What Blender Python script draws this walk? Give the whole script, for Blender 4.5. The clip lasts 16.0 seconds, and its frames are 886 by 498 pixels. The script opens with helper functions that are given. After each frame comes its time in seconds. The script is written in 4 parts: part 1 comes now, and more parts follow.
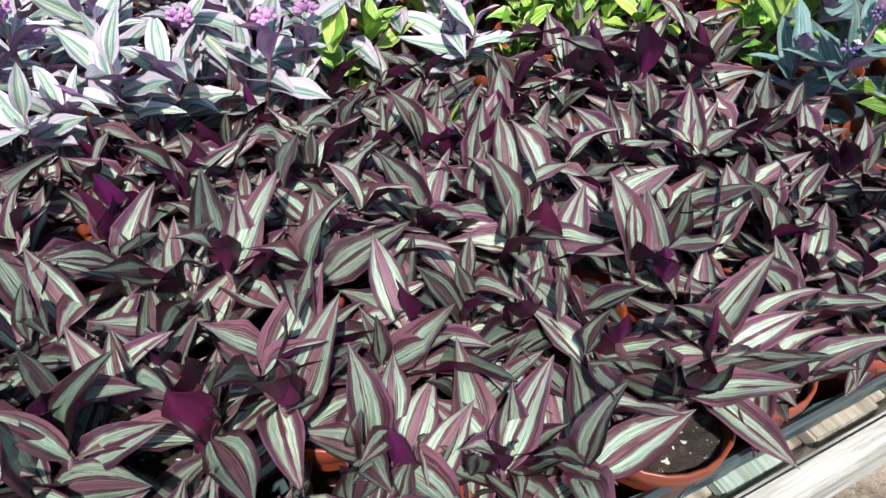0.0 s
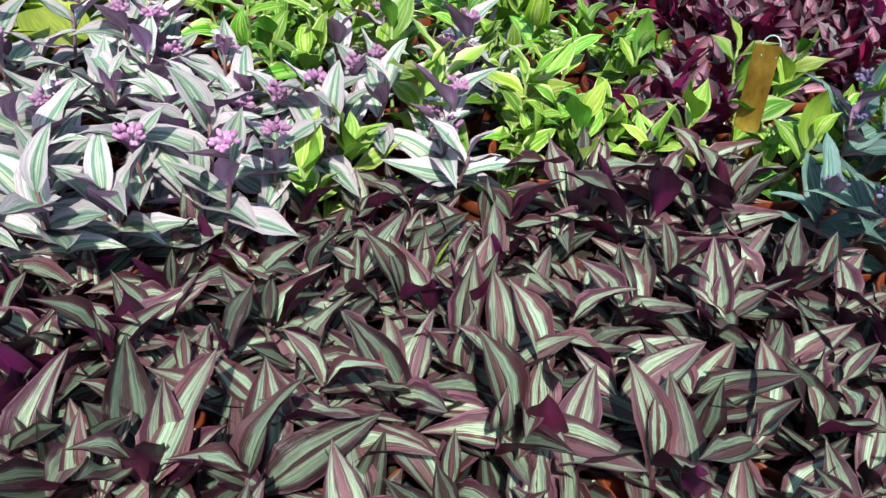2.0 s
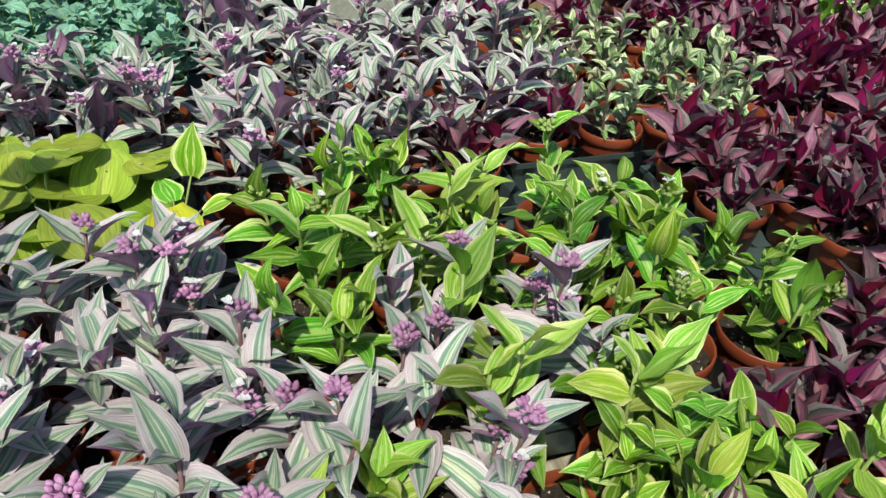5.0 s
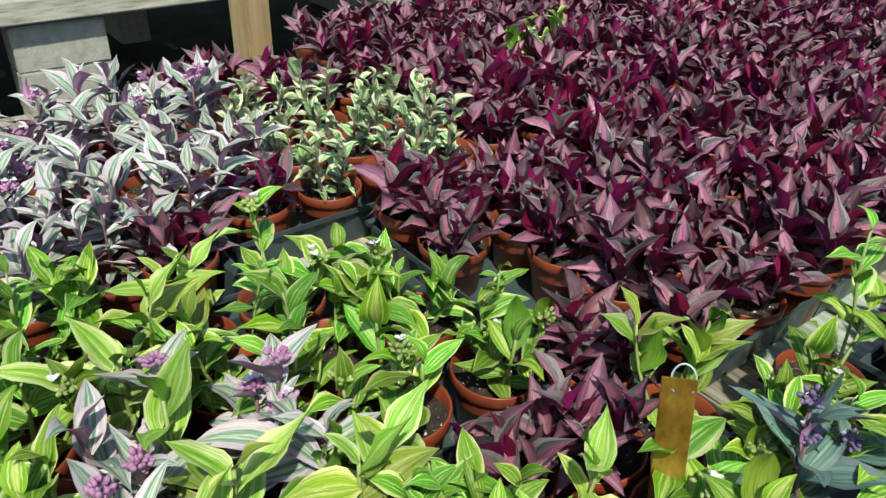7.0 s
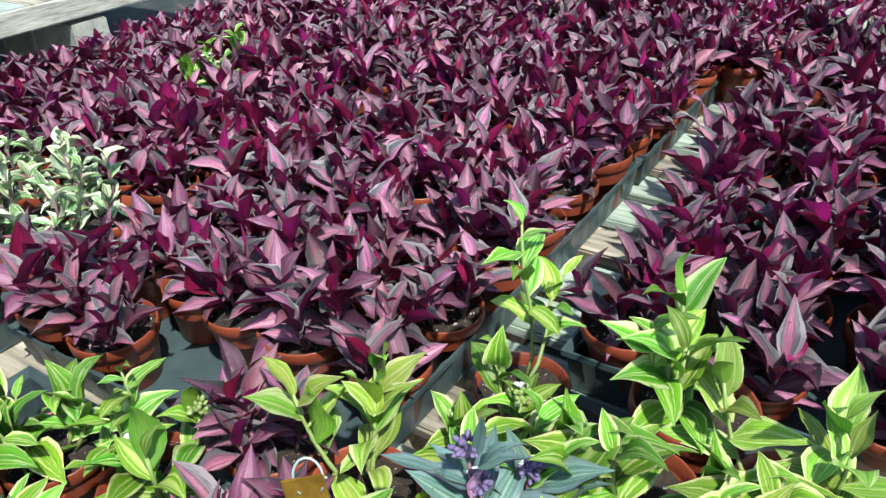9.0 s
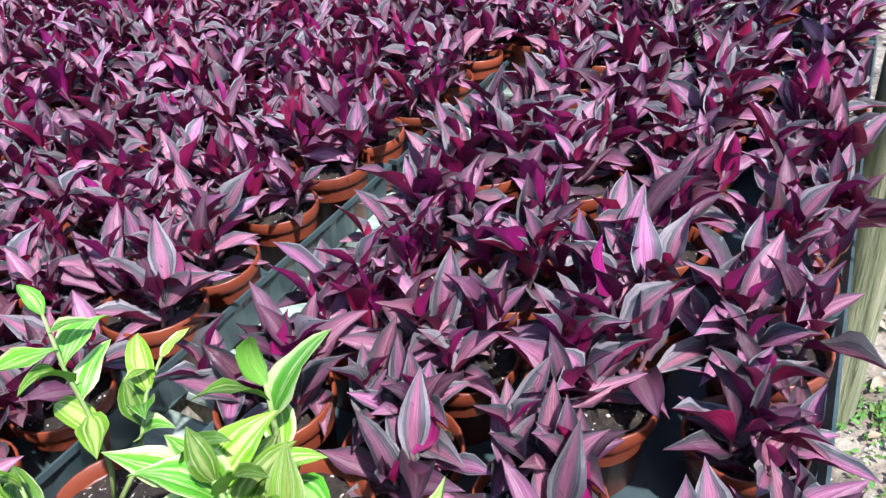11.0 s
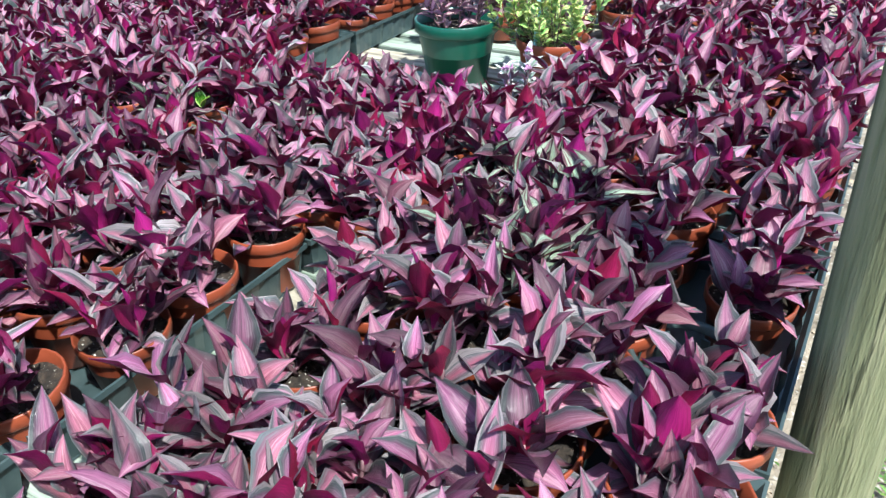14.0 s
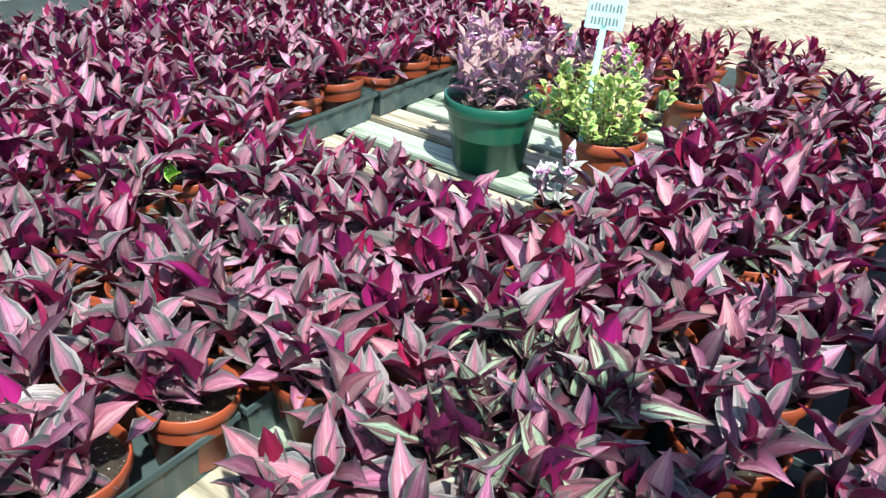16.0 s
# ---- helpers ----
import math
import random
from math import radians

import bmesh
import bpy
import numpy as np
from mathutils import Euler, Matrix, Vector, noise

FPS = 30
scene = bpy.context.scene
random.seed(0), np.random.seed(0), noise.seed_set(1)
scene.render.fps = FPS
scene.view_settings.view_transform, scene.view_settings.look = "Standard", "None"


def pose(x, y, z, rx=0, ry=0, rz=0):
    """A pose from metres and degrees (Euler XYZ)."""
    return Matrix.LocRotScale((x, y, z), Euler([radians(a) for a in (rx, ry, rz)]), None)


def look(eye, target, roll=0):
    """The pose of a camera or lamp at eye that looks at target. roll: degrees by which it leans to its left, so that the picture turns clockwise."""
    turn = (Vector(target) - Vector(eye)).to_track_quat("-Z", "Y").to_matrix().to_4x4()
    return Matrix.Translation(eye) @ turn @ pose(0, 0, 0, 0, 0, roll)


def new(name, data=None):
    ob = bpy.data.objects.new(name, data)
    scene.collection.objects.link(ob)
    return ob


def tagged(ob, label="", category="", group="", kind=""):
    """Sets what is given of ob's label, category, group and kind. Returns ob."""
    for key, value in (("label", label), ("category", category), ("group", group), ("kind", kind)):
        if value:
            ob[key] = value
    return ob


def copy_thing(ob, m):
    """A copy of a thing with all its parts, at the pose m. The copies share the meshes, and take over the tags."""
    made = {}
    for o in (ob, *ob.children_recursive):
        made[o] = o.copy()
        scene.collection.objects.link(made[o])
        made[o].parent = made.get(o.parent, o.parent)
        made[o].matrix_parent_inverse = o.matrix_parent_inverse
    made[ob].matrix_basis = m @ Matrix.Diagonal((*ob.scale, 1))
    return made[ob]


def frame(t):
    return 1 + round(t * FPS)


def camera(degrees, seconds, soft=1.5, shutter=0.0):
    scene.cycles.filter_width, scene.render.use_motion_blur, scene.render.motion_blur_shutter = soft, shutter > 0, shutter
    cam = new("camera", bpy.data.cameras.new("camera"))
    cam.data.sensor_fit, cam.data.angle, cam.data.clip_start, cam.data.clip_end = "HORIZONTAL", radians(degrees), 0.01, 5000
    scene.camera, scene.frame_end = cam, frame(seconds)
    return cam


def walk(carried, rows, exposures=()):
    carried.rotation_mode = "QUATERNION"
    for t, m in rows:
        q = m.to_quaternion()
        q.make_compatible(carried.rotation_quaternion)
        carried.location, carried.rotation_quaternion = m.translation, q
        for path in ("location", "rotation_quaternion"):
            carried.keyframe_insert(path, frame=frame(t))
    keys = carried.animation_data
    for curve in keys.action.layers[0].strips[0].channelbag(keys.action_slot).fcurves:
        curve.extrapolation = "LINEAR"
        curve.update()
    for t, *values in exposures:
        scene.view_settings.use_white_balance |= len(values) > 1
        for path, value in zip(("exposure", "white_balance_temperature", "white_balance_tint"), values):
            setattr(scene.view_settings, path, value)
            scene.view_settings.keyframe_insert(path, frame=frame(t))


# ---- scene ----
cam = camera(61.7, 16.0, soft=1.4)
EXPOSURES = [(0, 0.58, 6200, 13), (3, 0.25, 6800, -6), (5.5, -0.02, 7100, -2), (8, 0.42, 6600, 0), (10.5, 0.98, 5800, 13), (13, 1.06, 5700, 8), (14.5, 1.2, 6150, 0), (16, 1.25, 6450, -1)]
PATH = [
    (0, (0.371, -0.602, 1.375), (-0.886, 0.149, 0.012), 3.8),
    (0.5, (0.335, -0.582, 1.37), (-0.922, 0.237, 0.047), 4.2),
    (1, (0.313, -0.57, 1.366), (-0.948, 0.305, 0.084), 5.0),
    (1.5, (0.283, -0.542, 1.364), (-1.005, 0.346, 0.118), 5.9),
    (2, (0.231, -0.526, 1.361), (-1.118, 0.311, 0.145), 6.6),
    (2.5, (0.182, -0.482, 1.375), (-1.234, 0.256, 0.17), 7.4),
    (3, (0.13, -0.428, 1.394), (-1.348, 0.164, 0.184), 7.4),
    (3.2, (0.105, -0.407, 1.398), (-1.389, 0.134, 0.184), 7.3),
    (5.3, (-0.101, -0.309, 1.462), (-1.636, 0.276, 0.321), 3.4),
    (5.5, (-0.101, -0.3, 1.463), (-1.63, 0.332, 0.34), 2.9),
    (6, (-0.12, -0.263, 1.473), (-1.601, 0.5, 0.367), 2.8),
    (6.5, (-0.113, -0.248, 1.49), (-1.526, 0.665, 0.409), 2.6),
    (7, (-0.101, -0.199, 1.49), (-1.436, 0.859, 0.441), 2.0),
    (7.5, (-0.091, -0.155, 1.479), (-1.324, 1.042, 0.455), 1.7),
    (8, (-0.088, -0.115, 1.482), (-1.197, 1.203, 0.464), 1.2),
    (8.2, (-0.091, -0.095, 1.477), (-1.154, 1.263, 0.463), 0.9),
    (10.3, (0.087, 0.345, 1.456), (-0.814, 1.746, 0.35), -6.5),
    (10.5, (0.11, 0.371, 1.449), (-0.77, 1.78, 0.336), -6.1),
    (11, (0.167, 0.449, 1.426), (-0.661, 1.884, 0.305), -5.2),
    (11.5, (0.21, 0.553, 1.419), (-0.576, 2.014, 0.303), -4.0),
    (12, (0.219, 0.694, 1.412), (-0.52, 2.183, 0.299), -2.4),
    (12.5, (0.21, 0.811, 1.434), (-0.535, 2.309, 0.339), -1.9),
    (13, (0.187, 0.915, 1.45), (-0.592, 2.407, 0.371), -1.6),
    (13.5, (0.206, 1.03, 1.439), (-0.622, 2.506, 0.373), -1.6),
    (14, (0.23, 1.186, 1.442), (-0.643, 2.645, 0.389), -1.3),
    (14.5, (0.235, 1.286, 1.445), (-0.665, 2.734, 0.399), -0.4),
    (15, (0.205, 1.387, 1.45), (-0.706, 2.833, 0.41), 0.8),
    (15.5, (0.148, 1.469, 1.458), (-0.778, 2.915, 0.431), 2.4),
    (16, (0.087, 1.54, 1.474), (-0.886, 2.963, 0.461), 3.5),
]
walk(cam, [(t, look(eye, target, roll)) for t, eye, target, roll in PATH], EXPOSURES)

# ---- light ----
SUN_FROM = Vector((0.46, -0.27, 0.84)).normalized()
world = bpy.data.worlds.new("sky")
scene.world = world
world.use_nodes = True
wn = world.node_tree.nodes
sky = wn.new("ShaderNodeTexSky")
sky.sky_type = "NISHITA"
sky.sun_disc = False
sky.sun_elevation = math.asin(SUN_FROM.z)
sky.sun_rotation = math.atan2(SUN_FROM.x, SUN_FROM.y)
world.node_tree.links.new(sky.outputs[0], wn["Background"].inputs[0])
wn["Background"].inputs[1].default_value = 0.14
sun = new("sun", bpy.data.lights.new("sun", "SUN"))
sun.data.energy = 4.7
sun.data.angle = radians(1.5)
sun.data.color = (1.0, 0.95, 0.88)
sun.matrix_world = look(SUN_FROM * 20, (0, 0, 0))


# ---- materials ----
def material(name, rough=0.6, metal=0.0, spec=0.5):
    m = bpy.data.materials.new(name)
    m.use_nodes = True
    b = m.node_tree.nodes["Principled BSDF"]
    b.inputs["Roughness"].default_value = rough
    b.inputs["Metallic"].default_value = metal
    b.inputs["Specular IOR Level"].default_value = spec
    return m, m.node_tree, b


def node(nt, kind, **values):
    n = nt.nodes.new(kind)
    for key, value in values.items():
        n.inputs[key].default_value = value
    return n


def ramp(nt, source, stops):
    r = nt.nodes.new("ShaderNodeValToRGB")
    e = r.color_ramp.elements
    while len(e) < len(stops):
        e.new(0.5)
    for el, (p, c) in zip(e, stops):
        el.position = p
        el.color = (*c, 1)
    nt.links.new(source, r.inputs[0])
    return r.outputs[0]


def math_node(nt, op, a, b=0.0):
    n = nt.nodes.new("ShaderNodeMath")
    n.operation = op
    for i, v in enumerate((a, b)):
        if isinstance(v, (int, float)):
            n.inputs[i].default_value = v
        else:
            nt.links.new(v, n.inputs[i])
    return n.outputs[0]


def mix(nt, fac, a, b, mode="MIX"):
    n = nt.nodes.new("ShaderNodeMix")
    n.data_type = "RGBA"
    n.blend_type = mode
    for i, v in ((0, fac), (6, a), (7, b)):
        if isinstance(v, (int, float)):
            n.inputs[i].default_value = v
        elif isinstance(v, tuple):
            n.inputs[i].default_value = (*v, 1)
        else:
            nt.links.new(v, n.inputs[i])
    return n.outputs[2]


def mapped(nt, out, scale, offset=None):
    m = nt.nodes.new("ShaderNodeMapping")
    m.inputs["Scale"].default_value = scale
    nt.links.new(out, m.inputs["Vector"])
    if offset is not None:
        nt.links.new(offset, m.inputs["Location"])
    return m.outputs[0]


def bump(nt, b, height, strength, distance):
    n = node(nt, "ShaderNodeBump", Strength=strength, Distance=distance)
    nt.links.new(height, n.inputs["Height"])
    nt.links.new(n.outputs[0], b.inputs["Normal"])


def noise_tex(nt, vector, scale, detail=4.0, rough=0.55):
    n = node(nt, "ShaderNodeTexNoise", Scale=scale, Detail=detail, Roughness=rough)
    nt.links.new(vector, n.inputs["Vector"])
    return n.outputs[0]


def leaf_material(name, stops, tint=(1, 1, 1), vary=0.35, rough=0.38, glow=0.25, wobble=0.16, tip=None, spread=0.0, lines=None, spec=0.5):
    """Striped leaf: colour bands across the blade from midrib (0) to margin (1), streaked along it."""
    m, nt, b = material(name, rough, spec=spec)
    uv = nt.nodes.new("ShaderNodeUVMap").outputs[0]
    info = nt.nodes.new("ShaderNodeObjectInfo").outputs["Random"]
    island = nt.nodes.new("ShaderNodeNewGeometry").outputs["Random Per Island"]
    rand = math_node(nt, "FRACT", math_node(nt, "ADD", info, island))
    shift = math_node(nt, "MULTIPLY", rand, 13.0)
    streak = noise_tex(nt, mapped(nt, uv, (34, 1.0, 1), shift), 1.0, 4, 0.7)
    blotch = noise_tex(nt, mapped(nt, uv, (3, 3, 1), shift), 1.0, 3)
    sep = nt.nodes.new("ShaderNodeSeparateXYZ")
    nt.links.new(uv, sep.inputs[0])
    centred = math_node(nt, "ABSOLUTE", math_node(nt, "SUBTRACT", math_node(nt, "MULTIPLY", sep.outputs[0], 2.0), 1.0))
    wob = math_node(nt, "MULTIPLY", math_node(nt, "SUBTRACT", streak, 0.5), wobble * 2)
    wob2 = math_node(nt, "MULTIPLY", math_node(nt, "SUBTRACT", blotch, 0.5), wobble * 1.4)
    place = math_node(nt, "ADD", math_node(nt, "ADD", centred, wob), wob2)
    if spread:
        place = math_node(nt, "ADD", place, math_node(nt, "MULTIPLY", math_node(nt, "SUBTRACT", math_node(nt, "FRACT", math_node(nt, "MULTIPLY", rand, 3.7)), 0.5), spread))
    col = ramp(nt, place, stops)
    if tip:
        reach = math_node(nt, "MULTIPLY", math_node(nt, "POWER", sep.outputs[1], 2.2), math_node(nt, "MULTIPLY", rand, 0.9))
        col = mix(nt, reach, col, tip)
    if lines:
        thin = noise_tex(nt, mapped(nt, uv, (60, 0.8, 1), shift), 1.0, 2)
        inner = ramp(nt, centred, ((0.06, (0, 0, 0)), (0.22, (1, 1, 1)), (0.5, (1, 1, 1)), (0.72, (0, 0, 0))))
        where = math_node(nt, "MULTIPLY", ramp(nt, thin, ((0.50, (0, 0, 0)), (0.64, (0.45, 0.45, 0.45)))), inner)
        col = mix(nt, where, col, lines)
    hair = noise_tex(nt, mapped(nt, uv, (120, 4.0, 1), shift), 1.0, 2, 0.6)
    fine = math_node(nt, "ADD", math_node(nt, "MULTIPLY", streak, 1.9), math_node(nt, "ADD", math_node(nt, "MULTIPLY", hair, 1.5), -0.7))
    col = mix(nt, 1.0, col, fine, "MULTIPLY")
    hsv = nt.nodes.new("ShaderNodeHueSaturation")
    nt.links.new(col, hsv.inputs["Color"])
    nt.links.new(math_node(nt, "ADD", math_node(nt, "MULTIPLY", rand, vary * 1.6), 1.0 - vary * 0.8), hsv.inputs["Value"])
    nt.links.new(math_node(nt, "ADD", math_node(nt, "MULTIPLY", math_node(nt, "FRACT", math_node(nt, "MULTIPLY", rand, 7.3)), 0.05), 0.475), hsv.inputs["Hue"])
    nt.links.new(hsv.outputs[0], b.inputs["Base Color"])
    bump(nt, b, math_node(nt, "ADD", streak, math_node(nt, "MULTIPLY", hair, 0.5)), 0.6, 0.002)
    tr = nt.nodes.new("ShaderNodeBsdfTranslucent")
    nt.links.new(hsv.outputs[0], tr.inputs[0])
    ms = nt.nodes.new("ShaderNodeMixShader")
    ms.inputs[0].default_value = glow
    nt.links.new(b.outputs[0], ms.inputs[1])
    nt.links.new(tr.outputs[0], ms.inputs[2])
    nt.links.new(ms.outputs[0], nt.nodes["Material Output"].inputs[0])
    return m


def surface(name, stops, scale, rough=0.7, metal=0.0, stretch=(1, 1, 1), relief=0.3, depth=0.004, detail=8.0, vary=0.0, spec=0.5, fine=None):
    """Noise-coloured surface with relief, in object space."""
    m, nt, b = material(name, rough, metal, spec)
    co = nt.nodes.new("ShaderNodeTexCoord").outputs["Object"]
    info = nt.nodes.new("ShaderNodeObjectInfo").outputs["Random"]
    v = mapped(nt, co, stretch, math_node(nt, "MULTIPLY", info, 9.0))
    n = noise_tex(nt, v, scale, detail, 0.65)
    col = ramp(nt, n, stops)
    if fine:
        f = noise_tex(nt, v, fine[0], 3)
        col = mix(nt, ramp(nt, f, ((fine[1], (0, 0, 0)), (fine[1] + 0.04, (1, 1, 1)))), col, fine[2])
    if vary:
        hsv = nt.nodes.new("ShaderNodeHueSaturation")
        nt.links.new(col, hsv.inputs["Color"])
        nt.links.new(math_node(nt, "ADD", math_node(nt, "MULTIPLY", info, vary), 1 - vary / 2), hsv.inputs["Value"])
        col = hsv.outputs[0]
    nt.links.new(col, b.inputs["Base Color"])
    n2 = noise_tex(nt, v, scale * 4, 6)
    bump(nt, b, math_node(nt, "ADD", n, math_node(nt, "MULTIPLY", n2, 0.4)), relief, depth)
    return m


PURPLE_TOP = leaf_material("burgundy_leaf_top", ((0.0, (0.34, 0.17, 0.22)), (0.05, (0.19, 0.05, 0.105)), (0.24, (0.30, 0.105, 0.175)), (0.45, (0.23, 0.075, 0.135)), (0.64, (0.15, 0.066, 0.105)), (0.84, (0.080, 0.082, 0.09)), (0.98, (0.065, 0.082, 0.082)), (1.0, (0.22, 0.19, 0.20))), vary=0.9, rough=0.30, spread=0.75, wobble=0.24, lines=(0.46, 0.31, 0.37))
PURPLE_UNDER = leaf_material("burgundy_leaf_under", ((0.0, (0.36, 0.014, 0.13)), (0.6, (0.27, 0.010, 0.09)), (1.0, (0.20, 0.008, 0.06))), vary=0.6, glow=0.30)
ZEBRA_TOP = leaf_material("zebra_leaf_top", ((0.0, (0.18, 0.085, 0.10)), (0.05, (0.060, 0.018, 0.030)), (0.20, (0.070, 0.024, 0.036)), (0.30, (0.42, 0.55, 0.37)), (0.42, (0.16, 0.24, 0.18)), (0.55, (0.40, 0.54, 0.38)), (0.66, (0.085, 0.042, 0.05)), (0.94, (0.062, 0.016, 0.030)), (1.0, (0.18, 0.08, 0.11))), vary=0.95, tip=(0.10, 0.03, 0.05), spread=0.5, rough=0.33, wobble=0.30, lines=(0.46, 0.52, 0.42), spec=0.45)
ZEBRA_UNDER = leaf_material("zebra_leaf_under", ((0.0, (0.15, 0.014, 0.085)), (0.6, (0.10, 0.011, 0.055)), (1.0, (0.07, 0.010, 0.036))), vary=0.6, glow=0.25)
LILAC_TOP = leaf_material("lilac_leaf_top", ((0.0, (0.50, 0.56, 0.42)), (0.06, (0.15, 0.27, 0.17)), (0.16, (0.50, 0.56, 0.47)), (0.26, (0.13, 0.26, 0.17)), (0.40, (0.17, 0.27, 0.21)), (0.55, (0.55, 0.54, 0.54)), (1.0, (0.56, 0.46, 0.53))), vary=0.4, spread=0.30, wobble=0.16, rough=0.34, glow=0.15)
LILAC_UNDER = leaf_material("lilac_leaf_under", ((0.0, (0.46, 0.15, 0.40)), (0.5, (0.50, 0.32, 0.48)), (1.0, (0.40, 0.16, 0.36))), vary=0.6, glow=0.3)
GREEN_TOP = leaf_material("lime_leaf_top", ((0.0, (0.40, 0.56, 0.14)), (0.07, (0.12, 0.34, 0.015)), (0.24, (0.15, 0.38, 0.02)), (0.32, (0.60, 0.70, 0.26)), (0.40, (0.12, 0.34, 0.015)), (0.78, (0.20, 0.44, 0.03)), (0.92, (0.64, 0.72, 0.30))), vary=0.6, glow=0.3, wobble=0.24, spread=0.5, rough=0.3)
GREEN_UNDER = leaf_material("lime_leaf_under", ((0.0, (0.28, 0.46, 0.07)), (1.0, (0.20, 0.40, 0.04))), vary=0.4, glow=0.35)
PALE_TOP = leaf_material("pale_lime_leaf_top", ((0.0, (0.40, 0.54, 0.10)), (0.10, (0.22, 0.44, 0.03)), (0.26, (0.60, 0.68, 0.24)), (0.40, (0.24, 0.46, 0.035)), (0.66, (0.34, 0.54, 0.07)), (0.92, (0.64, 0.70, 0.30))), vary=0.5, glow=0.32, wobble=0.3, spread=0.6, rough=0.32)
BLUE_TOP = leaf_material("blue_striped_leaf_top", ((0.0, (0.28, 0.40, 0.33)), (0.08, (0.07, 0.18, 0.13)), (0.24, (0.20, 0.33, 0.28)), (0.42, (0.08, 0.19, 0.15)), (0.62, (0.20, 0.31, 0.28)), (1.0, (0.14, 0.21, 0.21))), vary=0.45, spread=0.2, rough=0.3)
WHITE_TOP = leaf_material("cream_leaf_top", ((0.0, (0.14, 0.34, 0.08)), (0.20, (0.66, 0.72, 0.48)), (0.30, (0.13, 0.33, 0.08)), (0.52, (0.17, 0.38, 0.11)), (0.60, (0.68, 0.72, 0.52)), (1.0, (0.66, 0.70, 0.48))), vary=0.5, wobble=0.4, spread=0.9)
WHITE_UNDER = leaf_material("cream_leaf_under", ((0.0, (0.48, 0.56, 0.36)), (1.0, (0.42, 0.48, 0.34))), vary=0.3)
TEAL_TOP = leaf_material("blue_green_leaf", ((0.0, (0.36, 0.55, 0.42)), (0.3, (0.20, 0.44, 0.32)), (1.0, (0.28, 0.52, 0.40))), vary=0.4)
ROUND_TOP = leaf_material("chartreuse_leaf", ((0.0, (0.42, 0.52, 0.10)), (0.2, (0.34, 0.46, 0.06)), (1.0, (0.30, 0.44, 0.05))), vary=0.3, glow=0.3)
YELLOW_TOP = leaf_material("yellow_leaf", ((0.0, (0.62, 0.58, 0.04)), (0.3, (0.72, 0.66, 0.03)), (1.0, (0.60, 0.58, 0.04))), vary=0.1, glow=0.3)
JADE_TOP = leaf_material("variegated_jade_leaf", ((0.0, (0.24, 0.44, 0.11)), (0.40, (0.32, 0.52, 0.15)), (0.65, (0.62, 0.68, 0.24)), (1.0, (0.70, 0.72, 0.30))), vary=0.3, rough=0.35)
PINK_TOP = leaf_material("rose_leaf_top", ((0.0, (0.22, 0.12, 0.12)), (0.25, (0.46, 0.28, 0.32)), (0.5, (0.24, 0.22, 0.16)), (0.75, (0.52, 0.34, 0.38)), (1.0, (0.34, 0.12, 0.17))), vary=0.45)
RED_TOP = leaf_material("wine_leaf_top", ((0.0, (0.20, 0.02, 0.05)), (0.5, (0.25, 0.05, 0.08)), (1.0, (0.14, 0.02, 0.04))), vary=0.4)
PETAL = leaf_material("white_petal", ((0.0, (0.85, 0.85, 0.88)), (1.0, (0.82, 0.80, 0.86))), vary=0.08, rough=0.6, glow=0.3)
BUD = surface("mauve_bud", ((0.35, (0.30, 0.10, 0.27)), (0.65, (0.52, 0.30, 0.47))), 120, 0.6, vary=0.5)
VIOLET = surface("violet_bud", ((0.3, (0.10, 0.075, 0.17)), (0.7, (0.20, 0.15, 0.28))), 60, 0.6, vary=0.3)
STEM_PURPLE = surface("purple_stem", ((0.3, (0.11, 0.05, 0.07)), (0.7, (0.20, 0.12, 0.12))), 80, 0.5, vary=0.3)
STEM_GREEN = surface("green_stem", ((0.3, (0.20, 0.30, 0.07)), (0.7, (0.30, 0.36, 0.14))), 80, 0.5, vary=0.3)
CLAY = surface("terracotta_plastic", ((0.25, (0.15, 0.031, 0.015)), (0.6, (0.225, 0.05, 0.022)), (0.85, (0.24, 0.066, 0.032))), 9, 0.38, relief=0.1, depth=0.001, vary=0.4)
SOIL = surface("potting_soil", ((0.3, (0.012, 0.009, 0.007)), (0.55, (0.04, 0.028, 0.02)), (0.8, (0.11, 0.075, 0.05))), 90, 0.95, relief=1.0, depth=0.008, fine=(170, 0.64, (0.72, 0.68, 0.60)))
TRAY = surface("black_tray_plastic", ((0.3, (0.026, 0.045, 0.048)), (0.7, (0.06, 0.085, 0.088))), 14, 0.36, relief=0.15, depth=0.002, vary=0.3)
GREEN_POT = surface("dark_green_plastic", ((0.3, (0.006, 0.055, 0.035)), (0.7, (0.01, 0.085, 0.055))), 8, 0.32, relief=0.1, depth=0.001)
WOOD = surface("weathered_slat", ((0.34, (0.12, 0.105, 0.08)), (0.5, (0.29, 0.26, 0.20)), (0.66, (0.46, 0.42, 0.34))), 7, 0.8, stretch=(0.5, 7, 7), relief=0.6, depth=0.003, vary=0.5)
WOOD_GREEN = surface("green_tinged_slat", ((0.34, (0.13, 0.17, 0.13)), (0.5, (0.28, 0.34, 0.28)), (0.66, (0.42, 0.47, 0.41))), 7, 0.75, stretch=(0.5, 7, 7), relief=0.6, depth=0.003, vary=0.4)
BEAM = surface("grey_timber", ((0.34, (0.20, 0.19, 0.15)), (0.5, (0.40, 0.39, 0.33)), (0.66, (0.54, 0.53, 0.46))), 9, 0.8, stretch=(6, 0.6, 6), relief=0.6, depth=0.004)
